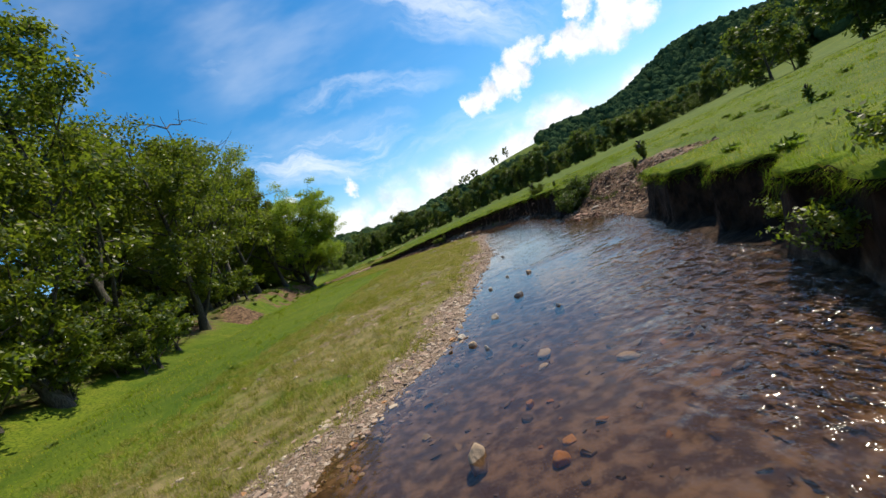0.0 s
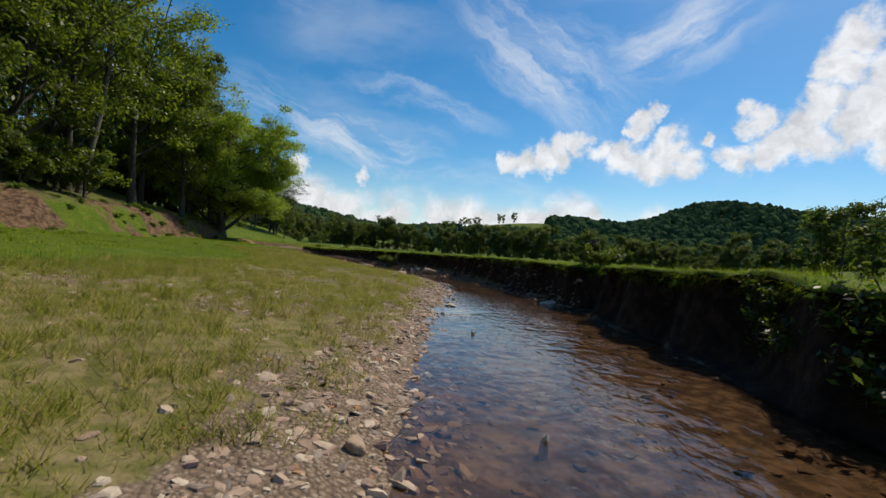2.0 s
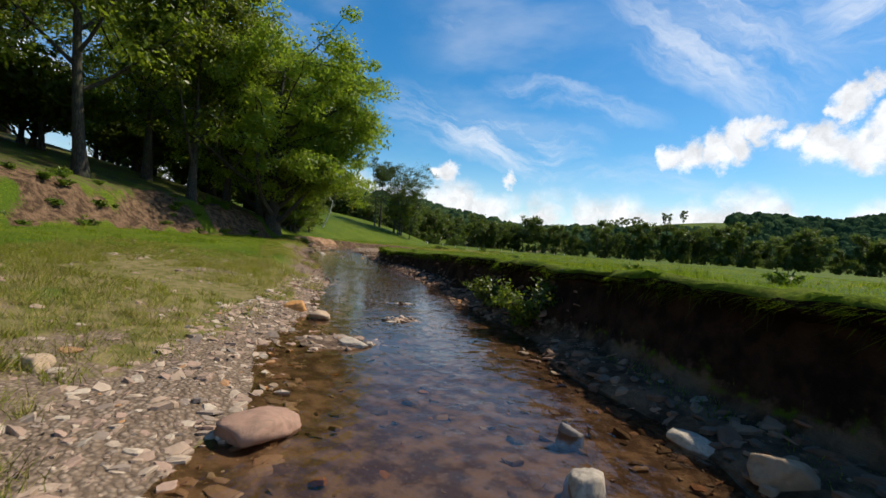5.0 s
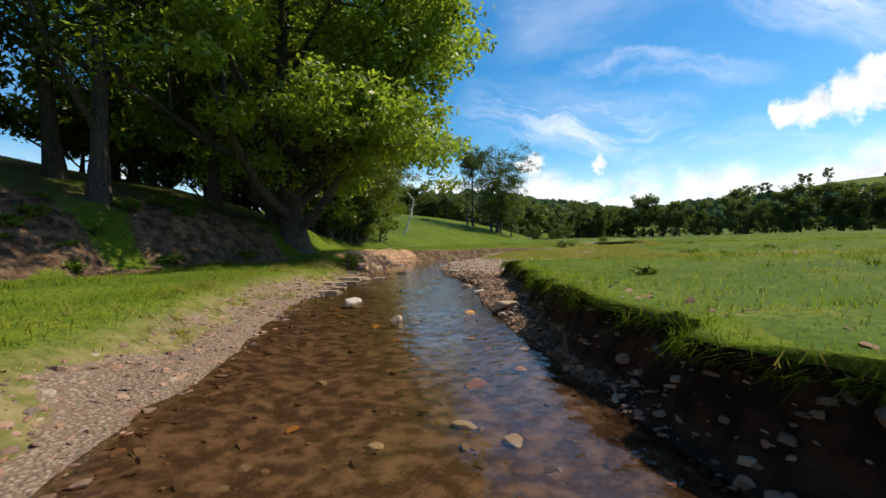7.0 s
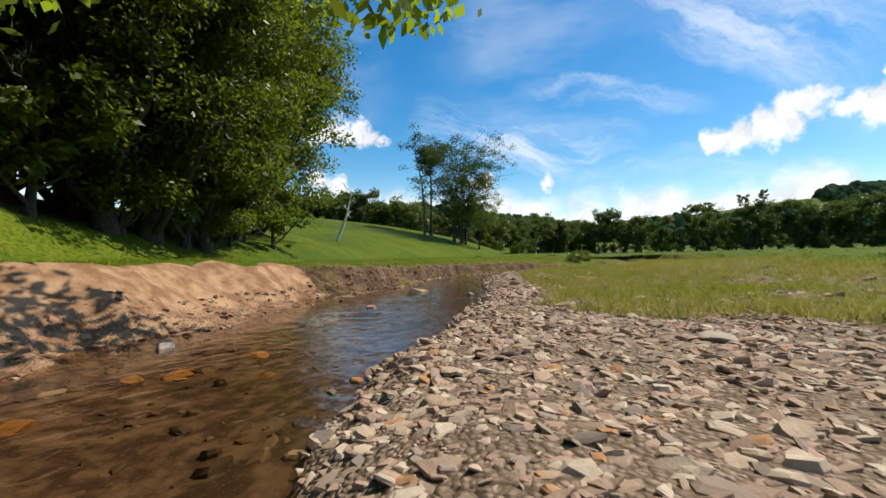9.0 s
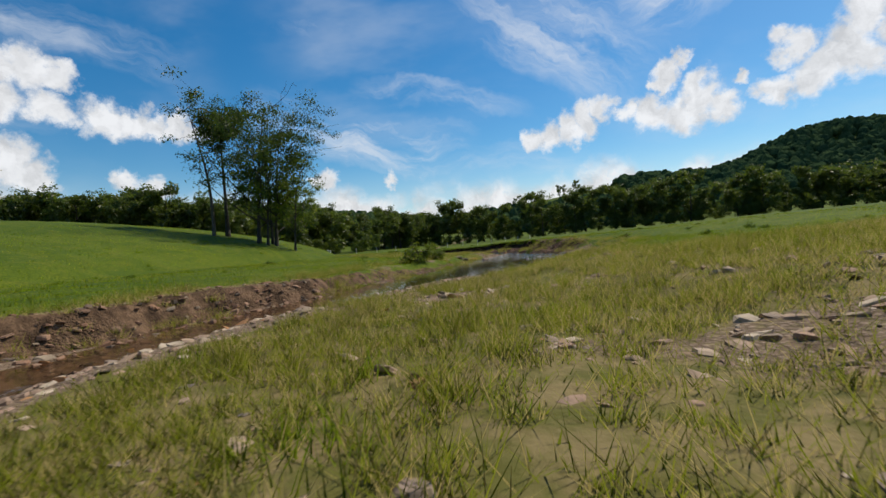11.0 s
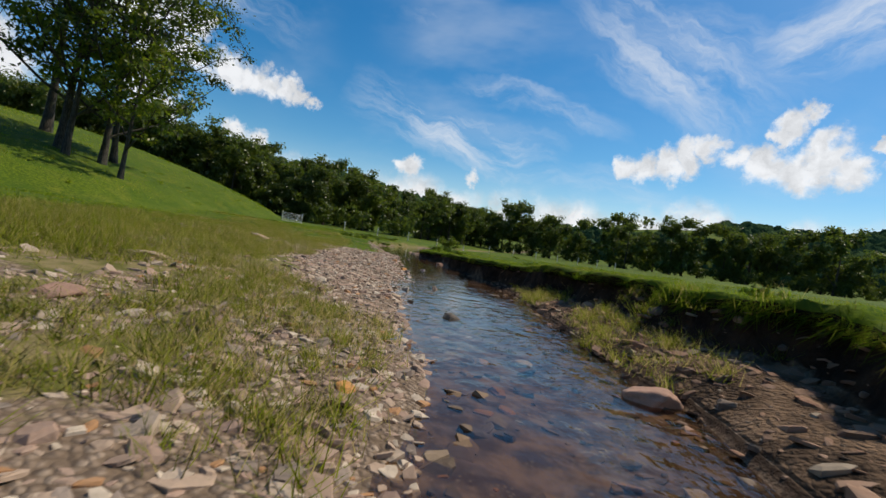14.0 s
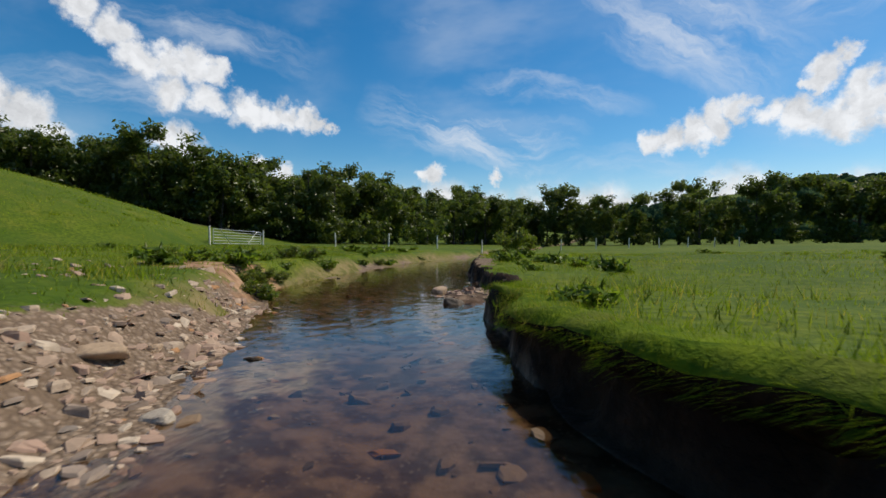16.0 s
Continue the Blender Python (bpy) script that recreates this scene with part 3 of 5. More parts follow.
def tube(path, radii, sides=7):
    """Vertices and quads of a bent tapered limb."""
    path, radii = np.asarray(path, float), np.asarray(radii, float)
    n = len(path)
    tang = np.gradient(path, axis=0)
    tang /= np.linalg.norm(tang, axis=1, keepdims=True) + 1e-9
    side = np.cross(tang, [0.31, 0.17, 0.93])
    side /= np.linalg.norm(side, axis=1, keepdims=True) + 1e-9
    other = np.cross(tang, side)
    a = np.linspace(0, 2 * math.pi, sides, endpoint=False)
    v = path[:, None] + radii[:, None, None] * (np.cos(a)[None, :, None] * side[:, None] + np.sin(a)[None, :, None] * other[:, None])
    i = np.arange(n * sides).reshape(n, sides)
    j = np.roll(i, -1, 1)
    q = np.stack([i[:-1], j[:-1], j[1:], i[1:]], -1).reshape(-1, 4)
    return v.reshape(-1, 3), q


def join(parts):
    vs, fs, n = [], [], 0
    for v, f in parts:
        vs.append(v), fs.append(f + n)
        n += len(v)
    return np.concatenate(vs), np.concatenate(fs)


def leaves_at(centres, spread, per, size, rng, droop=.25):
    """Leaf blades, folded quads, scattered round each centre."""
    c = np.repeat(centres, per, 0)
    n = len(c)
    out = rng.normal(size=(n, 3))
    out /= np.linalg.norm(out, axis=1, keepdims=True)
    off = out * rng.uniform(size=(n, 1)) ** .45 * 1.8 * np.repeat(np.broadcast_to(spread, (len(centres),)), per)[:, None] * [1, 1, .55]
    c = c + off
    s = size * rng.uniform(.6, 1.35, (n, 1))
    nrm = out * .6 + rng.normal(size=(n, 3)) * .5 + [0, 0, .5]
    nrm /= np.linalg.norm(nrm, axis=1, keepdims=True)
    t = np.cross(nrm, rng.normal(size=(n, 3)))
    t /= np.linalg.norm(t, axis=1, keepdims=True) + 1e-9
    b = np.cross(nrm, t)
    v = np.stack([c - t * s, c + b * s * .45 - nrm * s * .12, c + t * s - nrm * s * droop, c - b * s * .45 - nrm * s * .12], 1)
    return v.reshape(-1, 3), np.arange(4 * n).reshape(n, 4)


def grow(seed, tall, wide, base, trunk_r, limbs, clumps, per, size, lean=0.0, flat=.9, bare=0.0, fork=.35, spread=.085, lift=0.0):
    """Arrays for the wood and the leaves of one broad-leaved tree, foot at the origin. base: where the crown begins."""
    rng = np.random.default_rng(seed)
    wood, tips = [], []
    steps = np.linspace(0, 1, 9)
    bend = rng.normal(size=2) * .03 * tall
    top = tall * .86
    stem = np.stack([bend[0] * np.sin(steps * 2.4) + lean * tall * steps, bend[1] * np.sin(steps * 2.0), steps * (top + .034 * tall) - .034 * tall], 1)
    rad = trunk_r * (1 - steps) ** .8 + .03
    rad[0] *= 1.7
    rad[1] *= 1.12
    wood.append(tube(stem, rad, 10))
    for i in range(limbs):
        h = base * .75 + (top - base * .75) * (i + rng.uniform(0, .8)) / limbs
        s = h / top
        p0 = np.array([np.interp(s, steps, stem[:, c]) for c in range(3)])
        a = i * 2.4 + rng.uniform(-.5, .5)
        reach = wide * math.sqrt(max(.08, 1 - abs((h - base) / (tall - base) - .30) ** 1.7)) * rng.uniform(.62, 1.0)
        rise = (tall - h) * rng.uniform(.25, .55)
        u = np.linspace(0, 1, 6)[:, None]
        end = np.array([math.cos(a) * reach, math.sin(a) * reach, rise])
        pts = p0 + u * end + np.array([0, 0, -.12 * reach]) * np.sin(u * math.pi) + rng.normal(size=(6, 3)) * .03 * reach * u
        r0 = max(.03, trunk_r * (1 - s) * .55)
        wood.append(tube(pts, r0 * (1 - u[:, 0]) ** .7 + .015, 6))
        for j in range(4):
            q0 = pts[2 + j % 4]
            e2 = q0 + rng.normal(size=3) * [.30, .30, .22] * reach + [0, 0, .14 * reach]
            w2 = np.linspace(0, 1, 4)[:, None]
            wood.append(tube(q0 + (e2 - q0) * w2 + rng.normal(size=(4, 3)) * .02 * reach, r0 * .38 * (1 - w2[:, 0]) + .012, 4))
            tips += [e2, (q0 + e2) / 2]
        tips += [pts[-1], pts[-2]]
    tips = np.array(tips)
    crown_mid = np.array([lean * tall * .6, 0, base + (tall - base) * .5])
    # shell of clumps round the limbs, with gaps
    extra = rng.normal(size=(clumps * 3, 3))
    extra /= np.linalg.norm(extra, axis=1, keepdims=True)
    extra *= rng.uniform(.55, 1.0, (len(extra), 1)) ** .6
    lump = 1 + .22 * np.sin(extra[:, :1] * 5 + seed) * np.cos(extra[:, 1:2] * 4 + seed * 2) + .15 * np.sin(extra[:, 2:] * 7 + seed)
    extra = crown_mid + extra * lump * [wide, wide, (tall - base) * .52]
    near = np.min(np.sum((tips[None] - extra[:, None]) ** 2, 2), 1)
    extra = extra[np.argsort(near)[: max(4, clumps - len(tips))]]
    centres = np.concatenate([tips, extra])[:clumps]
    if lift:
        reach = np.hypot(centres[:, 0], centres[:, 1]) / wide
        centres = centres[centres[:, 2] > 1.2 + lift * reach ** 2]
    if bare:
        centres = centres[rng.uniform(size=len(centres)) > bare]
    leaf = leaves_at(centres, wide * spread * rng.uniform(.7, 1.5, len(centres)), per, size, rng)
    return join(wood), leaf


def tree_kind(name, label, wood, leaf, bark, green, category="tree"):
    """Builds a tree once; later ones are copies of it."""
    root = tagged(new(name), label, category)
    for nm, (v, f), mt, sm in (("trunk", wood, bark, True), ("crown", leaf, green, False)):
        part_ob = new(nm, mesh_of(nm, v, f, [mt], sm))
        part_ob.parent = root
    return root


def stand(kind, x, y, turn=0.0, size=1.0, group="", z=None, first=[]):
    """Sets the kind itself down the first time, then copies of it."""
    zz = height(x, y) if z is None else z
    m = Matrix.Translation((x, y, zz - .05)) @ Matrix.Rotation(turn, 4, "Z") @ Matrix.Scale(size, 4)
    if kind.name not in first:
        first.append(kind.name)
        kind.matrix_basis = m
        ob = kind
    else:
        ob = copy_thing(kind, Matrix.Identity(4))
        ob.matrix_basis = m
    return tagged(ob, group=group)


def big_tree():
    """Two stems from one foot, boughs hanging low all round."""
    wood, leaf = grow(5, 20, 10.2, 1.6, .62, 36, 520, 170, .165, spread=.080, lift=3.0, lean=.03)
    u = np.linspace(0, 1, 8)
    fork_stem = tube(np.stack([-.75 - 1.6 * u - .5 * np.sin(u * 3), .3 * u, 13.6 * u - .9], 1), .46 * (1 - u) ** .7 + .05 + .35 * (u < .01), 10)
    rg = np.random.default_rng(8)
    boughs, pads = [], []
    for a, reach, z0, z1 in ((-.9, 8.6, 5.0, 6.0), (-.5, 8.8, 4.6, 5.6), (-.1, 8.6, 4.4, 4.6), (.1, 8.9, 6.5, 8.6), (.3, 8.5, 4.8, 5.6), (.6, 8.8, 4.6, 5.0), (.8, 8.8, 6.5, 8.5), (-.3, 9.0, 7.5, 10.5), (.5, 9.0, 8.5, 11.5)):
        w = np.linspace(0, 1, 7)[:, None]
        pts = np.concatenate([math.cos(a) * reach * w, math.sin(a) * reach * w, z0 + (z1 - z0) * w + .9 * np.sin(w * 3)], 1) + rg.normal(size=(7, 3)) * .12 * w
        boughs.append(tube(pts, .17 * (1 - w[:, 0]) + .02, 6))
        for p in pts[3:]:
            pads += [p + rg.normal(size=3) * [.9, .9, .5] for i in range(4)]
    extra = leaves_at(np.array(pads), .62, 95, .165, rg)
    return join([wood, fork_stem] + boughs), join([leaf, extra])


oak = tree_kind("broadleaf_tree", "tall broad-leaved tree with a dense green crown on the wooded bank", *grow(3, 22, 6.8, 1.6, .36, 18, 250, 84, .19, spread=.12), BARK, MIDLEAF)
ash = tree_kind("broadleaf_tree", "slender broad-leaved tree with a loose green crown and visible limbs", *grow(8, 24, 5.4, 4.0, .28, 15, 170, 80, .19, lean=.03, spread=.13), BARK, MIDLEAF)
open_oak = tree_kind("broadleaf_tree", "tall tree with a bare trunk and high green crown", *grow(15, 22, 6.4, 6.5, .30, 14, 150, 70, .19, spread=.13), BARK, HIGHLEAF)
thick = tree_kind("broadleaf_tree", "dark dense tree whose boughs hang almost to the grass", *grow(12, 22, 7.6, .5, .40, 24, 300, 120, .17, spread=.115), BARK, MIDLEAF)
shrub = tree_kind("shrub", "leafy green shrub at the foot of the wood", *grow(21, 3.4, 1.9, .2, .07, 9, 80, 30, .13, spread=.13), BARK, LEAF, "shrub")
far_a = tree_kind("broadleaf_tree", "full-crowned broad-leaved tree in the far line of woods", *grow(31, 18, 6.8, .1, .3, 7, 150, 36, .46, spread=.15), BARK, FARLEAF)
far_b = tree_kind("broadleaf_tree", "narrow broad-leaved tree in the far line of woods", *grow(37, 21, 5.6, .1, .28, 7, 140, 36, .44, spread=.165), BARK, FARLEAF)
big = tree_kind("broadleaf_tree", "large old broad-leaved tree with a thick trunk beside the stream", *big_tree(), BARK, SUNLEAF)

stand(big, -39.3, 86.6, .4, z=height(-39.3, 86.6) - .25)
rng = random.Random(4)
WOOD = "trees of the wooded bank"
for x, y, kd, s in ((-39.5, 60.5, ash, 1.18), (-37.5, 52, oak, 1.05), (-31.5, 42, oak, 1.02), (-28, 30, ash, 1.22), (-25, 21, oak, .9), (-22.5, 10, oak, .85), (-21, 0, ash, .9),
                    (-40.5, 70, open_oak, 1.1), (-39.5, 77.5, ash, 1.0), (-43, 84, ash, 1.12), (-46, 78, open_oak, 1.05), (-37, 40, ash, 1.15), (-33, 24, oak, 1.25), (-31, 12, ash, 1.1),
                    (-29, -4, oak, 1.0), (-48, 66, open_oak, 1.1), (-45, 56, ash, 1.1), (-43, 46, oak, 1.1), (-52, 90, ash, .95), (-57, 84, open_oak, 1.0), (-58, 72, ash, 1.1), (-55, 58, open_oak, 1.1),
                    (-20, -14, oak, .9), (-66, 92, ash, 1.0), (-70, 78, open_oak, 1.1), (-52, 40, oak, 1.1), (-45, 30, ash, 1.1), (-42, 16, oak, 1.1)):
    stand(kd, x, y, rng.uniform(0, 6), s * rng.uniform(.94, 1.06), WOOD)
for x, y, s in ((-52.5, 101, 1.0), (-56.0, 107.5, .9), (-52.0, 105.0, .68), (-49.6, 101.5, .60), (-57, 100, 1.1), (-60, 110, 1.0), (-48.5, 97, .7), (-56, 93, .9), (-54, 98, 1.0), (-59, 112, .8), (-49.5, 99, .8), (-64, 99, 1.1), (-70, 106, 1.1), (-75, 96, 1.2), (-67, 114, .9)):
    stand(thick, x, y, rng.uniform(0, 6), s, "dark trees beyond the sand bank")
for i in range(64):
    y = rng.uniform(-8, 62)
    stand(shrub, float(toe_x(y)) - (rng.uniform(.6, 5) if y < 40 else rng.uniform(4.5, 11)), y, rng.uniform(0, 6), rng.uniform(.7, 1.5), "shrubs at the foot of the wood")
for x, y in ((-47.5, 94.5), (-48.5, 97.5), (-51, 97), (-50.5, 94), (-50.5, 103.5), (-51.5, 107), (-49.5, 100.5)):
    stand(shrub, x, y, rng.uniform(0, 6), rng.uniform(1.0, 1.7), "shrubs at the foot of the wood")
for i in range(96):
    s = (i % 48) / 47
    row = i // 48
    x = -100 + 410 * s + rng.uniform(-3, 3) + row * 3
    y = 344 - 18 * s - 75 * max(0, s - .55) ** 1.3 * 2 + row * 9 + rng.uniform(-4, 4)
    stand(rng.choice((far_a, far_b)), x, y, rng.uniform(0, 6), rng.choice((.6, .75, .9, 1.0, 1.22)) * rng.uniform(.9, 1.1), "trees of the far line of woods")
low_leaf = grow(39, 6.5, 3.2, .1, .1, 6, 46, 14, .34, spread=.16)[1]
rg = np.random.default_rng(15)
vs = []
for i in range(160):
    s = (i / 111) if i < 112 else (i - 112) / 47
    x, y = (-100 + 410 * s, 337 - 18 * s - 75 * max(0, s - .55) ** 1.3 * 2) if i < 112 else (-84 - 130 * s, 256 - 62 * s)
    x, y = x + rg.uniform(-3, 3), y + rg.uniform(-3, 6)
    a, q = rg.uniform(0, 6.28), rg.uniform(.6, 1.3)
    v = low_leaf[0] * q
    vs.append(np.stack([x + v[:, 0] * math.cos(a) - v[:, 1] * math.sin(a), y + v[:, 0] * math.sin(a) + v[:, 1] * math.cos(a), v[:, 2] + height(x, y)], 1))
tagged(new("undergrowth", mesh_of("undergrowth", np.concatenate(vs), np.concatenate([low_leaf[1] + i * len(low_leaf[0]) for i in range(len(vs))]), [FARLEAF])), "leafy green undergrowth along the foot of the far woods", "undergrowth", kind="stuff")
for i in range(64):
    y = rng.uniform(-12, 98)
    stand(shrub, float(toe_x(y)) - (rng.uniform(7, 26) if y < 46 else rng.uniform(15, 36)), y, rng.uniform(0, 6), rng.uniform(1.4, 2.6), "shrubs at the foot of the wood")
for i in range(84):
    s = (i % 28) / 27
    row = i // 28
    x = -84 - 130 * s + rng.uniform(-3, 3)
    y = 262 - 62 * s + 60 * math.exp(-((s - .0) / .12) ** 2) + row * 13 + rng.uniform(-4, 4)
    stand(rng.choice((far_a, far_b, far_a)), x, y, rng.uniform(0, 6), rng.uniform(.72, 1.1), "trees of the wooded hill")
for x, y, s in ((70, 112, .95), (86, 106, 1.2), (94, 94, 1.25), (101, 84, 1.25), (108, 74, 1.3), (114, 64, 1.3), (82, 122, .6), (122, 54, 1.3), (90, 132, .5), (98, 100, 1.3), (104, 93, 1.35), (110, 84, 1.35), (117, 73, 1.4), (124, 63, 1.4), (90, 101, 1.0), (97, 89, 1.15), (105, 79, 1.2)):
    stand(rng.choice((far_a, far_b)), x, y, rng.uniform(0, 6), s, "trees of the far hedge")

# ---- special trees ----
willow = tree_kind("broadleaf_tree", "tall open tree with bare grey limbs and thin foliage", *grow(41, 22, 8.6, 3.5, .20, 24, 230, 52, .17, bare=.10, lean=.13, spread=.09), BARK, DARKLEAF)
topped = tree_kind("broadleaf_tree", "slim leaning tree with one tuft of leaves at its top", *grow(44, 21, 4.2, 15.0, .26, 10, 90, 70, .20, lean=-.04, spread=.17), BARK, DARKLEAF)
young = tree_kind("broadleaf_tree", "young leaning tree with a pale trunk on the grassy slope", *grow(47, 11, 3.4, 2.5, .11, 11, 95, 34, .15, lean=.10, spread=.12), BARK, LEAF)


def dead_tree(name, label, seed, tall, r, limbs, mat, lean=.25):
    rg = np.random.default_rng(seed)
    u = np.linspace(0, 1, 8)
    stem = np.stack([lean * tall * u + .04 * tall * np.sin(u * 3), .02 * tall * np.sin(u * 5), u * tall - .2], 1)
    root = tagged(new(name), label, "dead tree")
    trunk = new("trunk", mesh_of("trunk", *tube(stem, r * (1 - u) ** .8 + .02, 8), [mat], True))
    trunk.parent = root
    for i in range(limbs):
        s = rg.uniform(.4, .95)
        p0 = np.array([np.interp(s, u, stem[:, c]) for c in range(3)])
        a, ln = rg.uniform(0, 6.28), tall * rg.uniform(.14, .30)
        w = np.linspace(0, 1, 6)[:, None]
        pts = p0 + w * np.array([math.cos(a) * ln, math.sin(a) * ln, ln * rg.uniform(.2, .9)]) + rg.normal(size=(6, 3)) * .035 * ln
        arms = [tube(pts, r * .35 * (1 - w[:, 0]) + .012, 5)]
        for j in range(3):
            q = pts[2 + j]
            e = q + rg.normal(size=3) * .28 * ln + [0, 0, .15 * ln]
            arms.append(tube(q + (e - q) * w[:4] / w[3] + rg.normal(size=(4, 3)) * .01 * ln, r * .14 * (1 - w[:4, 0]) + .008, 4))
        limb = new("limb", mesh_of("limb", *join(arms), [mat], True))
        limb.parent = root
    return root


GREYWOOD = bark_material("grey_wood", (.05, .042, .036), (.15, .13, .115))
o = dead_tree("dead_tree", "bare white dead tree leaning over the meadow", 3, 6.2, .21, 4, PALE, .30)
o.matrix_basis = pose(-66.2, 128.9, height(-66.2, 128.9), 0, 0, 25)
o = dead_tree("dead_tree", "bare grey dead tree rising above the wood", 6, 29, .35, 12, GREYWOOD, .02)
o.matrix_basis = pose(-39.2, 61.5, height(-39.2, 61.5), 0, 0, 40)
o = dead_tree("dead_tree", "crooked bare dead tree beside the leafy group", 9, 17, .22, 7, GREYWOOD, -.12)
o.matrix_basis = pose(-73.5, 161.5, height(-73.5, 161.5), 0, 0, 20)
o = dead_tree("dead_tree", "bare dead tree at the end of the wooded hill", 12, 14, .25, 8, GREYWOOD, .06)
o.matrix_basis = pose(-93, 318, height(-93, 318), 0, 0, 20)
GROUPED = "trees on the grassy slope"
for x, y, kd, s in ((-74.6, 166.0, topped, 1.0), (-68.0, 163.0, willow, 1.0), (-66.4, 164.6, willow, .86), (-68.0, 166.5, young, 1.4)):
    stand(kd, x, y, .6 + .3 * s if kd is willow else rng.uniform(0, 6), s, GROUPED)
for x, y, s, a in ((-66.4, 162.4, 1.25, .6), (-63.2, 163.6, .95, .2)):
    stand(young, x, y, a, s, GROUPED)
for x, y in ((-28, 792), (-20, 786), (-14, 795), (-5, 790), (3, 794), (38, 796), (43, 792), (62, 795)):
    stand(far_b, x, y, rng.uniform(0, 6), rng.uniform(.7, .95), "lone trees on the far ridge")

# ---- far woods on the hills ----
def lumps(seed, n, box, keep, size):
    """Crowns of far woods, each a small rugged lump, in one mesh."""
    rg = np.random.default_rng(seed)
    bm = bmesh.new()
    bmesh.ops.create_icosphere(bm, subdivisions=2, radius=1)
    base = np.array([v.co[:] for v in bm.verts])
    faces = np.array([[v.index for v in f.verts] for f in bm.faces])
    bm.free()
    x, y = rg.uniform(box[0], box[1], n), rg.uniform(box[2], box[3], n)
    z = ground(x, y)[0]
    ok = keep(x, y, z)
    x, y, z = x[ok], y[ok], z[ok]
    m = len(x)
    s = size * rg.uniform(.7, 1.3, (m, 1, 1)) * rg.uniform(.8, 1.2, (m, 1, 3)) * [1, 1, 1.25]
    bumps = 1 + .38 * (rg.uniform(size=(m, len(base), 1)) - .5)
    v = base[None] * bumps * s + np.stack([x, y, z + size * .7], -1)[:, None]
    f = faces[None] + (np.arange(m) * len(base))[:, None, None]
    return v.reshape(-1, 3), f.reshape(-1, 3)


def canopy_material():
    m, k = material("far_canopy")
    p = place(k)
    isle = k.n("ShaderNodeNewGeometry").outputs["Random Per Island"]
    a = k.noise(p, .6, 5, .7)
    # crown greens shifted to blue: distance haze put into the base colour
    c = k.mix(isle, (.026, .052, .028), (.066, .100, .040))
    c = k.mix(k.m("MULTIPLY", k.step(a, .45, .7), .6), c, (.012, .030, .010))
    finish(k, c, .95, a, 1.0, 1.2, **{"Specular IOR Level": 0.0})
    return m


CANOPY = canopy_material()
for sd, n, box, keep, size in ((1, 5600, (120, 900, 480, 1000), lambda x, y, z: (z > 14), 6.0),
                               (2, 900, (-160, 140, 560, 760), lambda x, y, z: (z > 8) & (z < 40), 6.5),
                               (3, 1500, (-460, -120, 330, 700), lambda x, y, z: z > 5, 6.5),
                               (4, 900, (180, 440, -80, 330), lambda x, y, z: z > 12, 6.5)):
    tagged(new("far_woods", mesh_of("far_woods", *lumps(sd, n, box, keep, size), [CANOPY])), "dark green woods covering the far hillside", "woods", kind="stuff")

# ---- stones ----
def stone_material(name, tones, wet=0.0):
    m, k = material(name)
    p = place(k)
    pick = k.m("FRACT", k.m("ADD", k.n("ShaderNodeObjectInfo").outputs["Random"], k.n("ShaderNodeNewGeometry").outputs["Random Per Island"]))
    r = k.n("ShaderNodeValToRGB", Fac=pick)
    r.color_ramp.interpolation = "CONSTANT"
    while len(r.color_ramp.elements) < len(tones):
        r.color_ramp.elements.new(.5)
    for e, (pos, c) in zip(r.color_ramp.elements, tones):
        e.position, e.color = pos, (*c, 1)
    a, b = k.noise(p, 9.0, 6, .65), k.noise(p, 2.2, 3)
    c = k.mix(k.m("MULTIPLY", k.step(a, .35, .7), .42), r.outputs[0], (.22, .165, .12))
    c = k.mix(k.m("MULTIPLY", k.step(b, .55, .75), .3), c, (.10, .085, .06))
    finish(k, c, .90, k.m("ADD", a, k.m("MULTIPLY", k.noise(p, 34.0, 4, .6), .25)), .55, .02, **{"Specular IOR Level": 0.2})
    return m


TONES = [(0, (.40, .285, .205)), (.2, (.33, .225, .165)), (.4, (.45, .345, .255)), (.55, (.28, .215, .170)), (.66, (.38, .250, .185)), (.80, (.52, .420, .320)), (.94, (.42, .215, .095)), (.97, (.19, .155, .13))]
STONE = stone_material("stone", TONES)
SLUMP = stone_material("slump_stone", [(0, (.25, .135, .085)), (.3, (.15, .085, .056)), (.55, (.32, .19, .125)), (.75, (.15, .11, .085)), (.92, (.32, .25, .18))])
BEDSTONE = stone_material("bed_stone", [(0, (.20, .13, .08)), (.25, (.13, .09, .06)), (.5, (.27, .19, .12)), (.7, (.10, .07, .05)), (.86, (.36, .17, .06)), (.95, (.34, .28, .2))])
KINDS = [stone_material("rock_" + n, [(0, c), (.5, tuple(v * .86 for v in c))]) for n, c in
         (("pale", (.50, .43, .35)), ("tan", (.46, .33, .22)), ("rust", (.55, .26, .075)), ("pink", (.40, .235, .17)), ("grey", (.25, .22, .20)), ("dark", (.10, .085, .07)))]


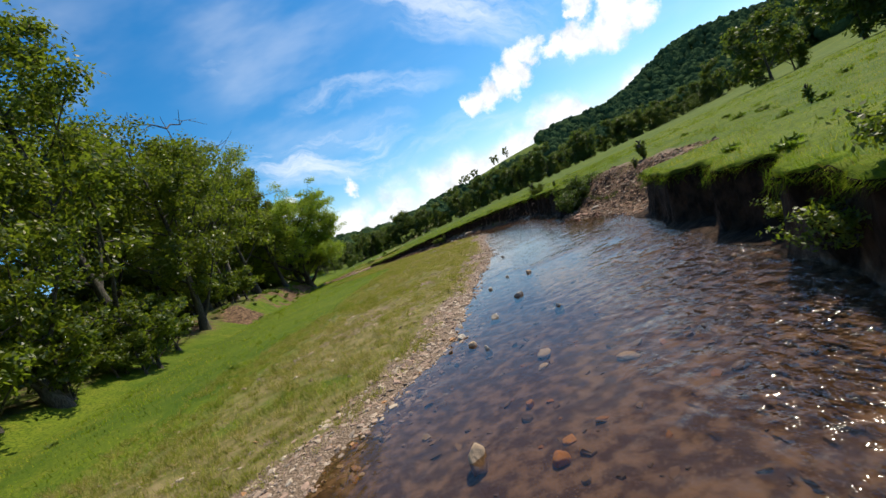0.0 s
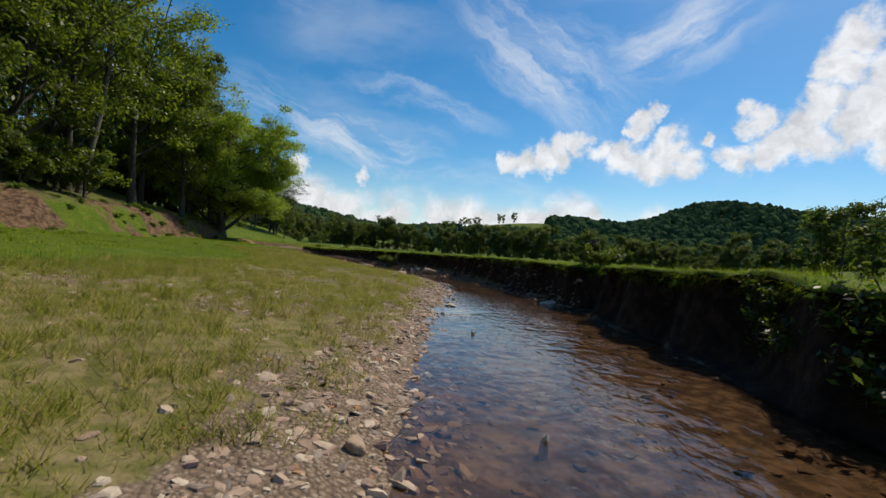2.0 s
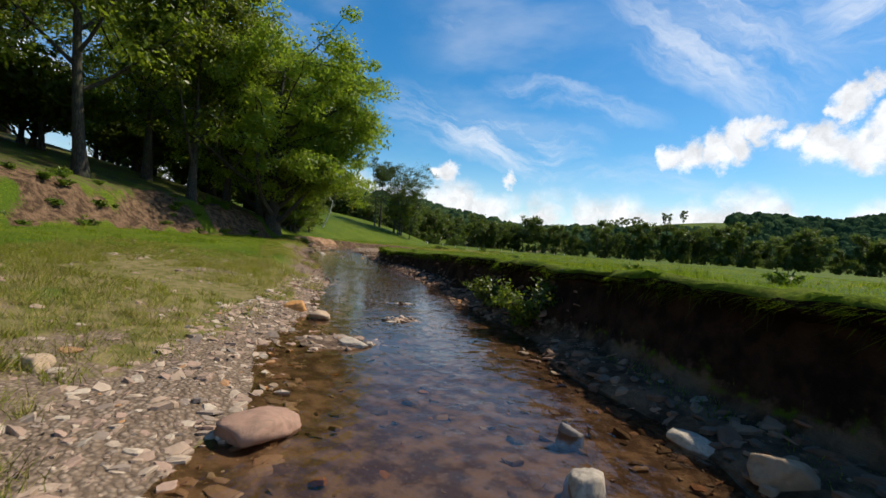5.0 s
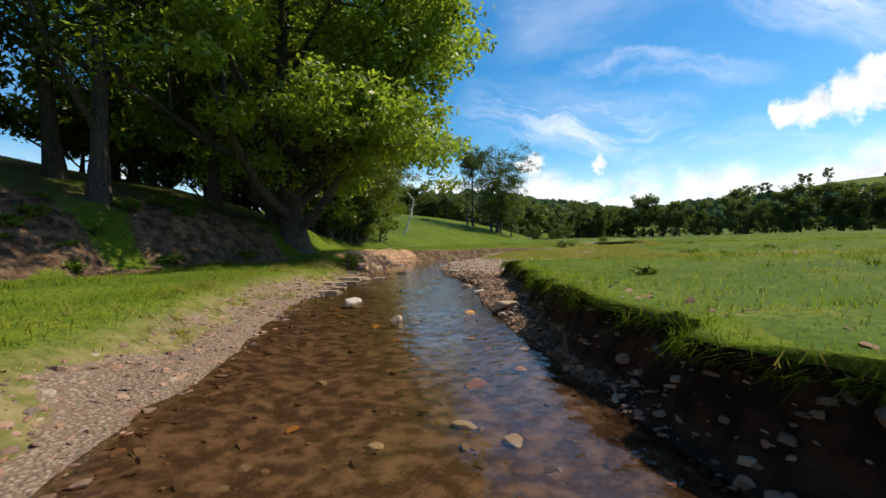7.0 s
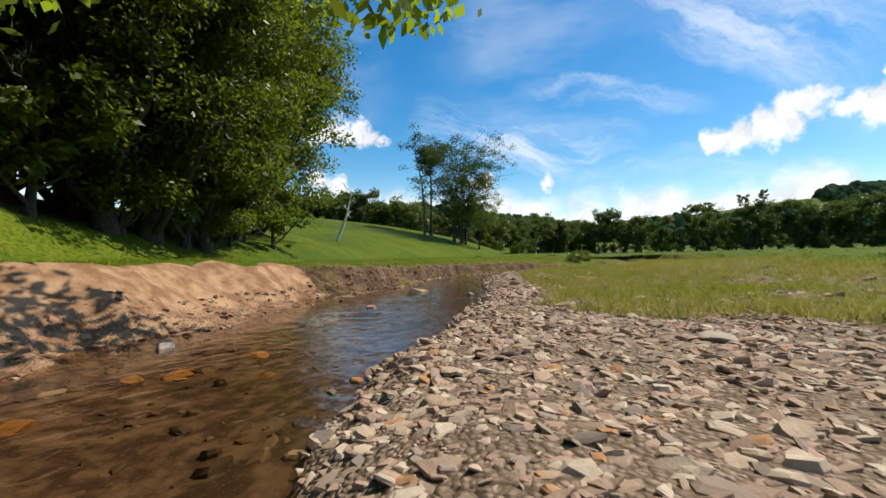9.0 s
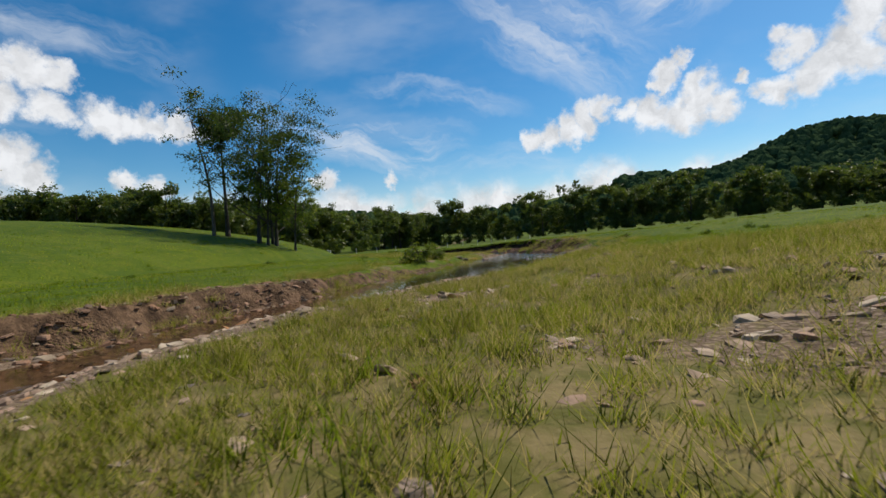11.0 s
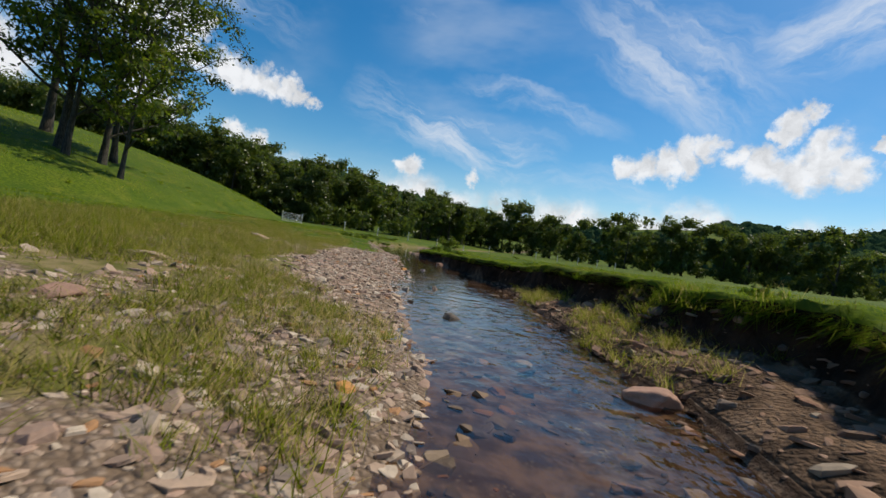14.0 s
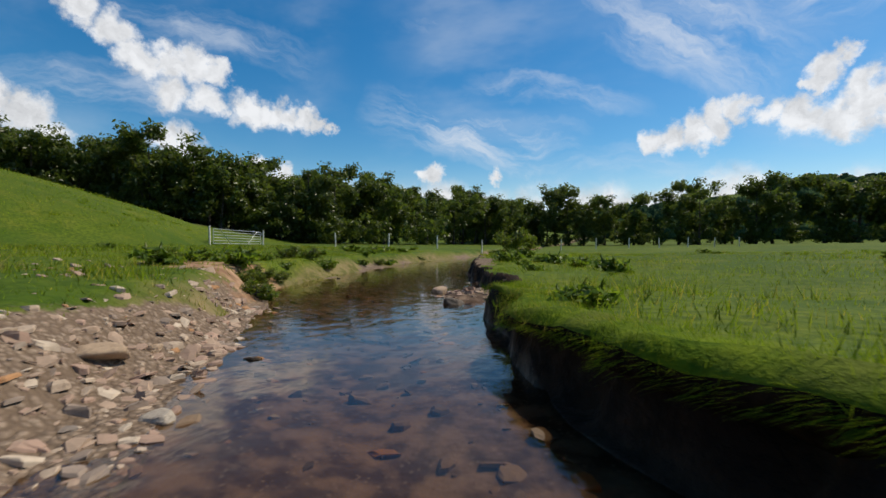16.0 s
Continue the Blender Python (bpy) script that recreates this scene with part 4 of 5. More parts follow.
def chips(seed, count=18):
    """Flat broken stones: plates with five to seven corners and split edges."""
    out = []
    rg = np.random.default_rng(seed)
    for i in range(count):
        n = int(rg.integers(5, 8))
        a = (np.arange(n) + rg.uniform(-.36, .36, n)) * 2 * math.pi / n
        r = rg.uniform(.36, .60, n)
        long, thick = rg.uniform(.55, .95), rg.uniform(.06, .21)
        low = np.stack([np.cos(a) * r, np.sin(a) * r * long, np.full(n, -thick)], 1)
        shift = rg.normal(size=2) * .05
        rim = low * [1, 1, 0] * rg.uniform(.90, 1.06, (n, 1)) + np.stack([0 * a, 0 * a, thick * rg.uniform(-.1, .45, n)], 1)
        top = low * [1, 1, 0] * rg.uniform(.58, .84, (n, 1)) + np.stack([np.full(n, shift[0]), np.full(n, shift[1]), thick * rg.uniform(.65, 1.0, n)], 1)
        cap = np.array([[shift[0], shift[1], thick * rg.uniform(.8, 1.1)]])
        j = np.arange(n)
        k1 = (j + 1) % n
        f = np.concatenate([np.stack([j, k1, n + k1], 1), np.stack([j, n + k1, n + j], 1), np.stack([n + j, n + k1, 2 * n + k1], 1), np.stack([n + j, 2 * n + k1, 2 * n + j], 1),
                            np.stack([2 * n + j, 2 * n + k1, np.full(n, 3 * n)], 1)])
        out.append((np.concatenate([low, rim, top, cap]), f))
    return out


CHIPS = chips(2)


def scatter_stones(x, y, size, seed, sink=.25, lift=0.0):
    rg = np.random.default_rng(seed)
    z = ground(x, y)[0]
    vs, fs, n = [], [], 0
    which = rg.integers(0, len(CHIPS), len(x))
    for c, (v, f) in enumerate(CHIPS):
        i = np.where(which == c)[0]
        if not len(i):
            continue
        a, t = rg.uniform(0, 6.28, len(i)), rg.normal(size=(len(i), 2)) * .24
        ca, sa = np.cos(a)[:, None], np.sin(a)[:, None]
        s = size[i][:, None] * rg.uniform(.85, 1.2, (len(i), 1))
        px, py, pz = v[None, :, 0] * s, v[None, :, 1] * s, v[None, :, 2] * s
        pz = pz + px * t[:, :1] + py * t[:, 1:]
        w = np.stack([x[i][:, None] + px * ca - py * sa, y[i][:, None] + px * sa + py * ca, z[i][:, None] + lift + pz + s * (.22 - sink)], -1)
        vs.append(w.reshape(-1, 3))
        fs.append((f[None] + (np.arange(len(i)) * len(v))[:, None, None]).reshape(-1, 3) + n)
        n += len(i) * len(v)
    return np.concatenate(vs), np.concatenate(fs)


def strew(seed, y0, y1, side, d0, d1, per, lo, hi, power=2.2, mask=None):
    """Places and sizes of stones along one bank, d0 to d1 metres off the water."""
    rg = np.random.default_rng(seed)
    n = int((y1 - y0) * (d1 - d0) * per)
    y = rg.uniform(y0, y1, n)
    d = rg.uniform(d0, d1, n) / np.interp(y, FINE, LEAN)
    x = left_x(y) - d if side < 0 else right_x(y) + d
    s = lo + (hi - lo) * rg.uniform(size=n) ** power
    if mask is not None:
        zn = ground(x, y)[1]
        ok = rg.uniform(size=n) < mask(zn, d, y)
        x, y, s = x[ok], y[ok], s[ok]
    return x, y, s


thin_out = lambda zn, d, y: np.clip(zn[:, 0] * 1.1 + .03 + .05 * zn[:, 6], 0, 1)
BARS = [("gravel", "buff and grey gravel of the grassy bar", [strew(1, 3, 64, -1, -.3, 8, 46, .03, .17, 2.4, thin_out), strew(2, 3, 64, -1, -.5, 1.2, 110, .03, .19, 2.4)]),
        ("gravel", "reddish broken stones of the slumped bank", [strew(3, 15.4, 24.8, 1, -.2, 3.4, 110, .03, .24, 2.6)]),
        ("gravel", "broad bar of flat broken reddish stones", [strew(4, 85, 119, 1, -.4, 9.5, 62, .04, .21, 2.3, thin_out), strew(14, 86, 100, 1, -.3, 5.4, 170, .03, .17, 1.8, thin_out)]),
        ("gravel", "stones fallen along the foot of the cut bank", [strew(5, 36, 72, 1, -.3, .75, 110, .03, .24, 2.6), strew(15, 72, 87, 1, -.3, 1.6, 190, .03, .18, 2.2, thin_out), strew(6, 98, 119, -1, -.3, 1.1, 90, .03, .22, 2.4),
                                                                     strew(7, 136, 153, 1, -.2, 1.4, 85, .03, .22, 2.5), strew(17, 153, 158, 1, -.2, .45, 70, .03, .15), strew(8, 60, 98, -1, -.3, 1.3, 85, .03, .18, 2.4)]),
        ("gravel", "bright bar of flat tan and grey stones", [strew(9, 137.5, 169, -1, -.4, 7.0, 66, .04, .20, 2.3, thin_out), strew(19, 138, 170, -1, -.4, 3.4, 130, .03, .16, 1.8, thin_out)]),
        ("gravel", "scattered stones at the edge of the pool", [strew(10, 121, 140, 1, -.4, 1.6, 26, .03, .15), strew(11, 121, 140, -1, -.4, .6, 14, .03, .15)])]
heap = np.random.default_rng(31)
hx, hy = (np.concatenate([heap.normal(c[q], c[2] * .55, 70) for c in SHOALS]) for q in (0, 1))
BARS.append(("gravel", "small shoals of broken stones standing out of the water", [(hx, hy, .05 + .17 * heap.uniform(size=len(hx)) ** 1.8)]))
for n, (nm, lab, sets) in enumerate(BARS):
    x, y, s = (np.concatenate(c) for c in zip(*sets))
    tagged(new(nm, mesh_of(nm, *scatter_stones(x, y, s, 100 + n), [SLUMP if n in (1, 3) else STONE])), lab, "gravel", kind="stuff")
rg = np.random.default_rng(77)
y = rg.uniform(-4, 180, 9000)
u = rg.uniform(.02, .98, len(y))
x = left_x(y) * (1 - u) + right_x(y) * u
s = .04 + .15 * rg.uniform(size=len(y)) ** 2.4
tagged(new("bed_stones", mesh_of("bed_stones", *scatter_stones(x, y, s, 140, .18), [BEDSTONE])), "brown and rust stones lying under the shallow water", "stones", kind="stuff")

# stones that stand out on the bars
rg = np.random.default_rng(5)
stone_meshes = []
for v, f in CHIPS[:8]:
    stone_meshes.append(mesh_of("stone", v, f, [STONE]))
for y0, y1, side, d1, n in ((8, 60, -1, 4.5, 90), (86, 104, 1, 5.0, 90), (141, 166, -1, 3.6, 85), (16, 23.5, 1, 2.9, 25)):
    for i in range(n):
        y = rg.uniform(y0, y1)
        d = rg.uniform(-.2, d1)
        x = float(left_x(y) - d if side < 0 else right_x(y) + d)
        s = rg.uniform(.11, .22)
        ob = new("stone", stone_meshes[rg.integers(0, 8)])
        ob.matrix_basis = pose(x, y, height(x, y) + s * .06, rg.normal() * 9, rg.normal() * 9, rg.uniform(0, 360)) @ Matrix.Diagonal((s, s, s * .72, 1))
        tagged(ob, "flat angular stone lying on the gravel bar", "stone", "stones of the gravel bars")


def boulder(seed, flat):
    """A broken block: a ball cut by uneven planes, edges worn, faces rough."""
    rg = np.random.default_rng(seed)
    bm = bmesh.new()
    bmesh.ops.create_icosphere(bm, subdivisions=4, radius=1)
    cuts = rg.normal(size=(11, 3))
    cuts[0], cuts[1] = (.12, -.08, 1), (.05, .1, -1)
    cuts /= np.linalg.norm(cuts, axis=1, keepdims=True)
    depth = rg.uniform(.62, 1.0, 11)
    for v in bm.verts:
        u = np.array(v.co[:])
        r = (np.sum((np.maximum(cuts @ u, 0) / depth) ** 30)) ** (-1 / 30)
        r = min(r, 1.2) * (1 + .09 * noise.noise(v.co * 2.3 + Vector((seed, 0, 0))) + .035 * noise.noise(v.co * 7 + Vector((0, seed, 0))))
        layer = .010 * math.sin(u[2] * r * 21 + 2 * noise.noise(v.co * 1.5))
        v.co = Vector(u * (r + layer)) * .54
        v.co.z *= flat
    me = bpy.data.meshes.new("rock")
    bm.to_mesh(me)
    bm.free()
    me.polygons.foreach_set("use_smooth", np.ones(len(me.polygons), bool))
    return me


ROCKS = []
ROCKS += [
    (-1.10, 4.28, 0.27, 0.78, 1),
    (-0.82, 9.52, 0.26, 0.64, 0),
    (-0.29, 3.98, 0.22, 0.50, 2),
    (-0.47, 5.23, 0.14, 0.60, 2),
    (-0.92, 9.76, 0.23, 0.78, 1),
    (-1.27, 8.13, 0.21, 0.77, 1),
    (-0.19, 10.70, 0.31, 0.55, 4),
    (0.45, 8.53, 0.20, 0.33, 4),
    (-0.98, 7.58, 0.12, 0.71, 0),
    (-1.56, 8.89, 0.19, 0.71, 0),
    (-0.90, 12.88, 0.17, 1.00, 0),
    (-0.33, 13.82, 0.13, 1.10, 0),
    (0.29, 13.12, 0.19, 0.65, 1),
    (3.92, 21.35, 0.37, 0.58, 3),
    (-0.29, 19.10, 0.19, 0.60, 4),
    (3.51, 21.19, 0.38, 0.59, 3),
    (3.80, 22.32, 0.39, 0.55, 3),
    (4.59, 21.62, 0.49, 0.52, 0),
]
ROCKS += [
    (-1.10, 23.92, 0.22, 0.68, 1),
    (0.36, 24.55, 0.11, 0.91, 0),
    (2.45, 37.26, 0.66, 0.43, 0),
    (-0.25, 29.29, 0.14, 0.80, 0),
    (-0.94, 33.63, 0.44, 0.39, 0),
    (-0.88, 35.63, 0.20, 0.56, 0),
    (-3.91, 40.87, 0.27, 0.67, 4),
    (-1.26, 41.47, 0.19, 0.50, 4),
    (-1.64, 41.85, 0.32, 0.48, 4),
    (-4.87, 48.60, 0.42, 0.68, 1),
    (-4.44, 54.61, 0.52, 0.59, 0),
    (-2.01, 50.20, 0.24, 1.10, 3),
    (-4.41, 44.55, 0.36, 0.59, 3),
    (-5.70, 45.86, 0.21, 0.71, 1),
    (-5.10, 54.51, 0.37, 0.67, 5),
    (-5.02, 50.14, 0.83, 0.42, 1),
    (-3.45, 52.44, 1.60, 0.50, 1),
]
ROCKS += [
    (-7.86, 53.53, 0.54, 0.50, 3),
    (-5.56, 54.00, 0.36, 0.70, 5),
    (-4.92, 53.83, 0.38, 0.45, 2),
    (-8.06, 54.03, 0.58, 0.65, 3),
    (-5.83, 54.55, 0.36, 0.78, 0),
    (-4.62, 55.18, 0.46, 0.82, 1),
    (-5.10, 55.81, 0.39, 0.71, 0),
    (-10.70, 58.04, 0.50, 0.60, 1),
    (-11.32, 58.17, 0.42, 0.70, 2),
    (-9.08, 56.71, 0.38, 0.48, 0),
    (-6.07, 55.47, 0.25, 0.48, 4),
    (-10.21, 53.68, 0.31, 0.70, 1),
    (-22.54, 78.99, 0.57, 0.54, 1),
    (-26.54, 78.00, 0.23, 0.61, 2),
    (-26.81, 78.84, 0.58, 0.15, 0),
    (-23.17, 78.50, 0.25, 0.64, 2),
    (-24.65, 81.69, 0.37, 0.50, 0),
    (-27.24, 80.97, 0.34, 0.39, 2),
]
ROCKS += [
    (-23.99, 77.22, 0.26, 0.71, 1),
    (-25.90, 83.02, 0.36, 0.50, 1),
    (-36.13, 87.59, 1.11, 0.34, 3),
    (-35.39, 89.15, 0.49, 0.67, 1),
    (-32.22, 86.97, 0.59, 0.32, 5),
    (-28.79, 86.93, 0.64, 0.32, 0),
    (-35.55, 87.44, 1.17, 0.46, 3),
    (-35.01, 88.93, 0.46, 0.70, 1),
    (-32.15, 87.30, 0.61, 0.30, 5),
    (-30.30, 86.72, 0.18, 0.73, 2),
    (-35.99, 91.88, 0.28, 0.61, 0),
    (-31.66, 90.95, 0.27, 0.38, 1),
    (-30.16, 93.53, 0.42, 0.34, 0),
    (-36.24, 96.30, 0.26, 0.50, 3),
    (-35.94, 94.75, 0.31, 0.60, 2),
    (-37.73, 100.38, 0.41, 0.44, 1),
    (-33.98, 96.38, 0.30, 0.60, 0),
    (-30.51, 103.23, 0.64, 0.40, 1),
]
ROCKS += [
    (-31.90, 95.36, 0.39, 0.64, 1),
    (-33.35, 98.68, 0.25, 0.59, 1),
    (-37.45, 100.16, 0.63, 0.42, 1),
    (-35.61, 99.96, 0.24, 0.46, 0),
    (-34.35, 100.16, 0.34, 0.75, 3),
    (-35.21, 99.93, 0.17, 0.55, 0),
    (-34.74, 100.12, 0.12, 0.64, 2),
    (-33.45, 131.61, 0.22, 0.50, 0),
    (-33.09, 131.48, 0.22, 0.53, 1),
    (-31.60, 131.61, 0.23, 0.39, 0),
    (-31.20, 131.52, 0.28, 0.32, 3),
    (-32.31, 128.96, 0.19, 0.83, 4),
    (-32.46, 129.04, 0.10, 1.07, 5),
    (-36.65, 136.10, 0.41, 0.47, 2),
    (-35.97, 135.25, 0.41, 0.32, 1),
    (-37.17, 134.10, 0.61, 0.60, 5),
    (-37.38, 133.40, 0.47, 0.60, 5),
    (-32.77, 133.37, 0.29, 0.33, 0),
]
ROCKS += [
    (-35.91, 134.79, 0.52, 0.42, 1),
    (-36.71, 135.55, 0.40, 0.53, 2),
    (-33.38, 134.96, 0.22, 0.44, 0),
    (-33.92, 138.42, 0.15, 0.70, 0),
    (-35.54, 139.50, 0.21, 0.42, 1),
    (-34.94, 147.98, 0.49, 0.54, 3),
    (-31.05, 136.44, 0.40, 0.31, 4),
    (-39.46, 141.25, 0.55, 0.45, 3),
    (-35.21, 140.06, 0.19, 0.43, 1),
    (-34.86, 140.26, 0.13, 0.70, 1),
    (-34.98, 147.43, 0.52, 0.50, 3),
    (-36.48, 142.62, 0.32, 0.44, 1),
    (-35.09, 139.77, 0.17, 0.60, 0),
    (-35.12, 147.94, 0.49, 0.50, 3),
    (-36.88, 145.83, 0.15, 0.64, 2),
    (-37.27, 149.45, 0.37, 0.24, 5),
    (-40.78, 147.67, 0.56, 0.31, 1),
    (-39.20, 145.74, 0.36, 0.57, 3),
]
ROCKS += [
    (-38.58, 152.65, 0.15, 0.94, 1),
    (-39.48, 153.36, 0.29, 0.32, 0),
    (-37.51, 155.87, 0.35, 0.45, 3),
    (-38.83, 151.61, 0.16, 0.82, 0),
    (-38.49, 150.23, 0.24, 0.55, 1),
    (-45.45, 155.23, 0.54, 0.50, 1),
    (-38.72, 150.65, 0.14, 0.40, 4),
    (-40.86, 156.30, 0.27, 0.79, 2),
    (-39.79, 155.86, 0.36, 0.28, 2),
    (-40.26, 155.22, 0.15, 0.75, 1),
    (-40.92, 155.16, 0.14, 1.00, 0),
    (-40.70, 157.57, 0.25, 0.32, 4),
    (-41.95, 163.40, 0.42, 0.50, 3),
    (-40.56, 155.93, 0.17, 0.80, 4),
    (-42.84, 161.56, 0.18, 0.73, 2),
    (-43.43, 163.19, 0.18, 0.33, 4),
    (-42.94, 160.42, 0.21, 0.67, 2),
    (-43.54, 160.58, 0.18, 0.50, 0),
]
ROCKS += [
    (-43.81, 161.93, 0.15, 0.61, 0),
    (-47.12, 167.08, 0.34, 0.45, 1),
    (-47.22, 167.50, 0.14, 0.73, 1),
    (-46.22, 166.83, 0.18, 0.45, 0),
    (-47.26, 173.04, 0.40, 0.50, 1),
    (-46.48, 171.55, 0.40, 0.60, 5),
]
TELL = ("pale weathered", "tan sandstone", "rust-stained", "pinkish sandstone", "grey", "dark wet")
shapes = {}
KEPT = []
for r in sorted(ROCKS, key=lambda r: -r[2]):
    if all(math.hypot(r[0] - q[0], r[1] - q[1]) > .55 * (r[2] + q[2]) for q in KEPT):
        KEPT.append(r)
for i, (x, y, w, flat, tone) in enumerate(KEPT):
    if x > right_x(y) - .1 and 152 < y < 170:
        continue
    fl = .24 if flat < .45 else .42 if flat < .65 else .64
    w = .86 * w
    key = (i % 5, fl, tone)
    if key not in shapes:
        shapes[key] = boulder(50 + i % 5, fl)
        shapes[key].materials.append(KINDS[tone])
    inside = left_x(y) < x < right_x(y)
    z = height(x, y) + w * fl * .14 if not inside else (-.10 if tone == 2 else .02) + w * fl * .05
    ob = new("rock", shapes[key])
    zs = [v.co.z for v in shapes[key].vertices]
    top = z + w * max(zs)
    foot_z = height(x, y) - .05
    tall = max(.5, (top - foot_z) / (w * (max(zs) - min(zs)))) * w if inside else w
    z = top - tall * max(zs)
    ob.matrix_basis = pose(x, y, z, 4 * math.sin(i), 5 * math.cos(i * 2), i * 67) @ Matrix.Diagonal((w, w * .8, tall, 1))
    tagged(ob, f"{TELL[tone]} rock {'standing in the shallow water' if inside else 'lying on the stony bank'}", "rock", "rocks along the stream")

# stained stones that show through the water
OCHRE = [stone_material("ochre_stone", [(0, (.60, .30, .075)), (.5, (.48, .22, .05))]), stone_material("cream_stone", [(0, (.62, .52, .38)), (.5, (.50, .40, .28))])]
ochre_shapes = []
for i in range(6):
    me = boulder(150 + i, .5)
    me.materials.append(OCHRE[i % 3 == 2])
    ochre_shapes.append(me)
rg = np.random.default_rng(23)
for y0, y1, n in ((2, 16, 12), (36, 58, 22), (72, 92, 44), (92, 104, 10), (124, 140, 16), (140, 166, 34)):
    for i in range(n):
        y = rg.uniform(y0, y1)
        u = rg.uniform(.08, .92)
        x = float(left_x(y) * (1 - u) + right_x(y) * u)
        q, w = int(rg.integers(0, 6)), .10 + .20 * rg.uniform() ** 1.8
        ob = new("bed_stone", ochre_shapes[q])
        ob.matrix_basis = pose(x, y, height(x, y) + .06 * w, 0, 0, rg.uniform(0, 360)) @ Matrix.Diagonal((w, w * .75, w * .8, 1))
        tagged(ob, ("cream" if q % 3 == 2 else "rust-orange") + " stone lying in the shallow stream bed", "stone", "stained stones of the stream bed")

# ---- grass ----
def grass_material(name, lo, hi, dry, dry_from):
    m, k = material(name)
    isle = k.n("ShaderNodeNewGeometry").outputs["Random Per Island"]
    big = k.noise(place(k), .25, 3)
    c = k.mix(isle, lo, hi)
    c = k.mix(k.step(k.m("ADD", isle, k.m("MULTIPLY", k.m("SUBTRACT", big, .5), 1.2)), dry_from, dry_from + .15), c, dry)
    d, t = k.n("ShaderNodeBsdfDiffuse", Color=c), k.n("ShaderNodeBsdfTranslucent", Color=c)
    s = k.n("ShaderNodeMixShader", Fac=.5)
    k.put(s.inputs[1], d), k.put(s.inputs[2], t)
    k.n("ShaderNodeOutputMaterial", Surface=s)
    return m


GRASS = grass_material("grass", (.130, .205, .011), (.250, .330, .020), (.38, .35, .05), .82)
WEED = grass_material("bar_grass", (.170, .215, .016), (.330, .345, .038), (.46, .38, .15), .54)
TUSSOCK = grass_material("tussock_grass", (.110, .180, .010), (.225, .305, .020), (.33, .31, .05), .86)
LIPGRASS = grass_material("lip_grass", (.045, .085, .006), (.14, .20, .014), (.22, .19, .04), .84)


def off_stream(x, y):
    """Rough distance from the middle of the stream."""
    return np.hypot(x - np.interp(y, FINE, (L_FINE + R_FINE) / 2), np.maximum(0, y - 178))


def upright(me):
    """Lets the turf take the light as one surface."""
    n = np.zeros((len(me.vertices), 3), np.float32)
    n[:, 2] = 1
    me.normals_split_custom_set_from_vertices(n)
    return me


def blades(p, h, w, rg, droop=.5, way_out=None):
    n = len(p)
    a = rg.uniform(0, 6.28, n)
    side = np.stack([np.cos(a), np.sin(a), np.zeros(n)], 1) * w[:, None]
    b = rg.uniform(0, 6.28, n) if way_out is None else way_out
    lean = np.stack([np.cos(b), np.sin(b), np.zeros(n)], 1) * (h * rg.uniform(.1, 1, n) * droop)[:, None]
    v = np.stack([p - side, p + side, p + lean + np.stack([np.zeros(n), np.zeros(n), h], 1)], 1)
    return v.reshape(-1, 3), np.arange(3 * n).reshape(n, 3)


rg = np.random.default_rng(9)
cand = 1150000
y = rg.uniform(-6, 190, cand)
u = rg.uniform(-1, 1, cand)
u = np.sign(u) * np.abs(u) ** 2.0 * 46
x = np.where(u < 0, np.interp(y, FINE, L_FINE) + u, np.interp(y, FINE, R_FINE) + u)
d = off_stream(x, y)
keep = rg.uniform(size=cand) < np.clip(9.0 / (d + 2.0), .12, 1)
x, y, u, d = x[keep], y[keep], u[keep], d[keep]
z, zn = ground(x, y)
free = (1 - zn[:, 0]) * (1 - zn[:, 1]) * (1 - zn[:, 2]) * (1 - zn[:, 3]) * (1 - .8 * zn[:, 4])
keep = rg.uniform(size=len(x)) < free ** 1.5 * np.where(zn[:, 6] > .35, ramp(grain(x, y, 1.3, 54) + .6 * grain(x, y, .4, 55), -.7, .5), 1)
x, y, z, u, d, zd = x[keep], y[keep], z[keep], u[keep], d[keep], zn[keep, 6]
tuft = np.clip(grain(x, y, 1.1, 51) * .6 + grain(x, y, .35, 52) * .5, -.6, 1)
h = (.075 + .10 * np.maximum(tuft, -.3)) * rg.uniform(.6, 1.5, len(x)) * (1 + d * .012)
h = h * np.where(u >= 0, .7, .85) * np.where(zd > .35, .62, 1)
w = .0036 * (1 + d * .13)
on_bar = zd > .35
for nm, lab, sel, mt in (("grass", "short green pasture grass on the terrace beside the wood", (u < 0) & ~on_bar, GRASS), ("grass", "bright green pasture grass along the top of the cut bank", (u >= 0) & ~on_bar, GRASS),
                         ("grass", "dry yellow-olive grass growing over the gravel bars", on_bar, WEED)):
    v, f = blades(np.stack([x, y, z - .01], 1)[sel], h[sel], w[sel], rg, .9)
    tagged(new(nm, upright(mesh_of(nm, v, f, [mt]))), lab, "grass", kind="stuff")

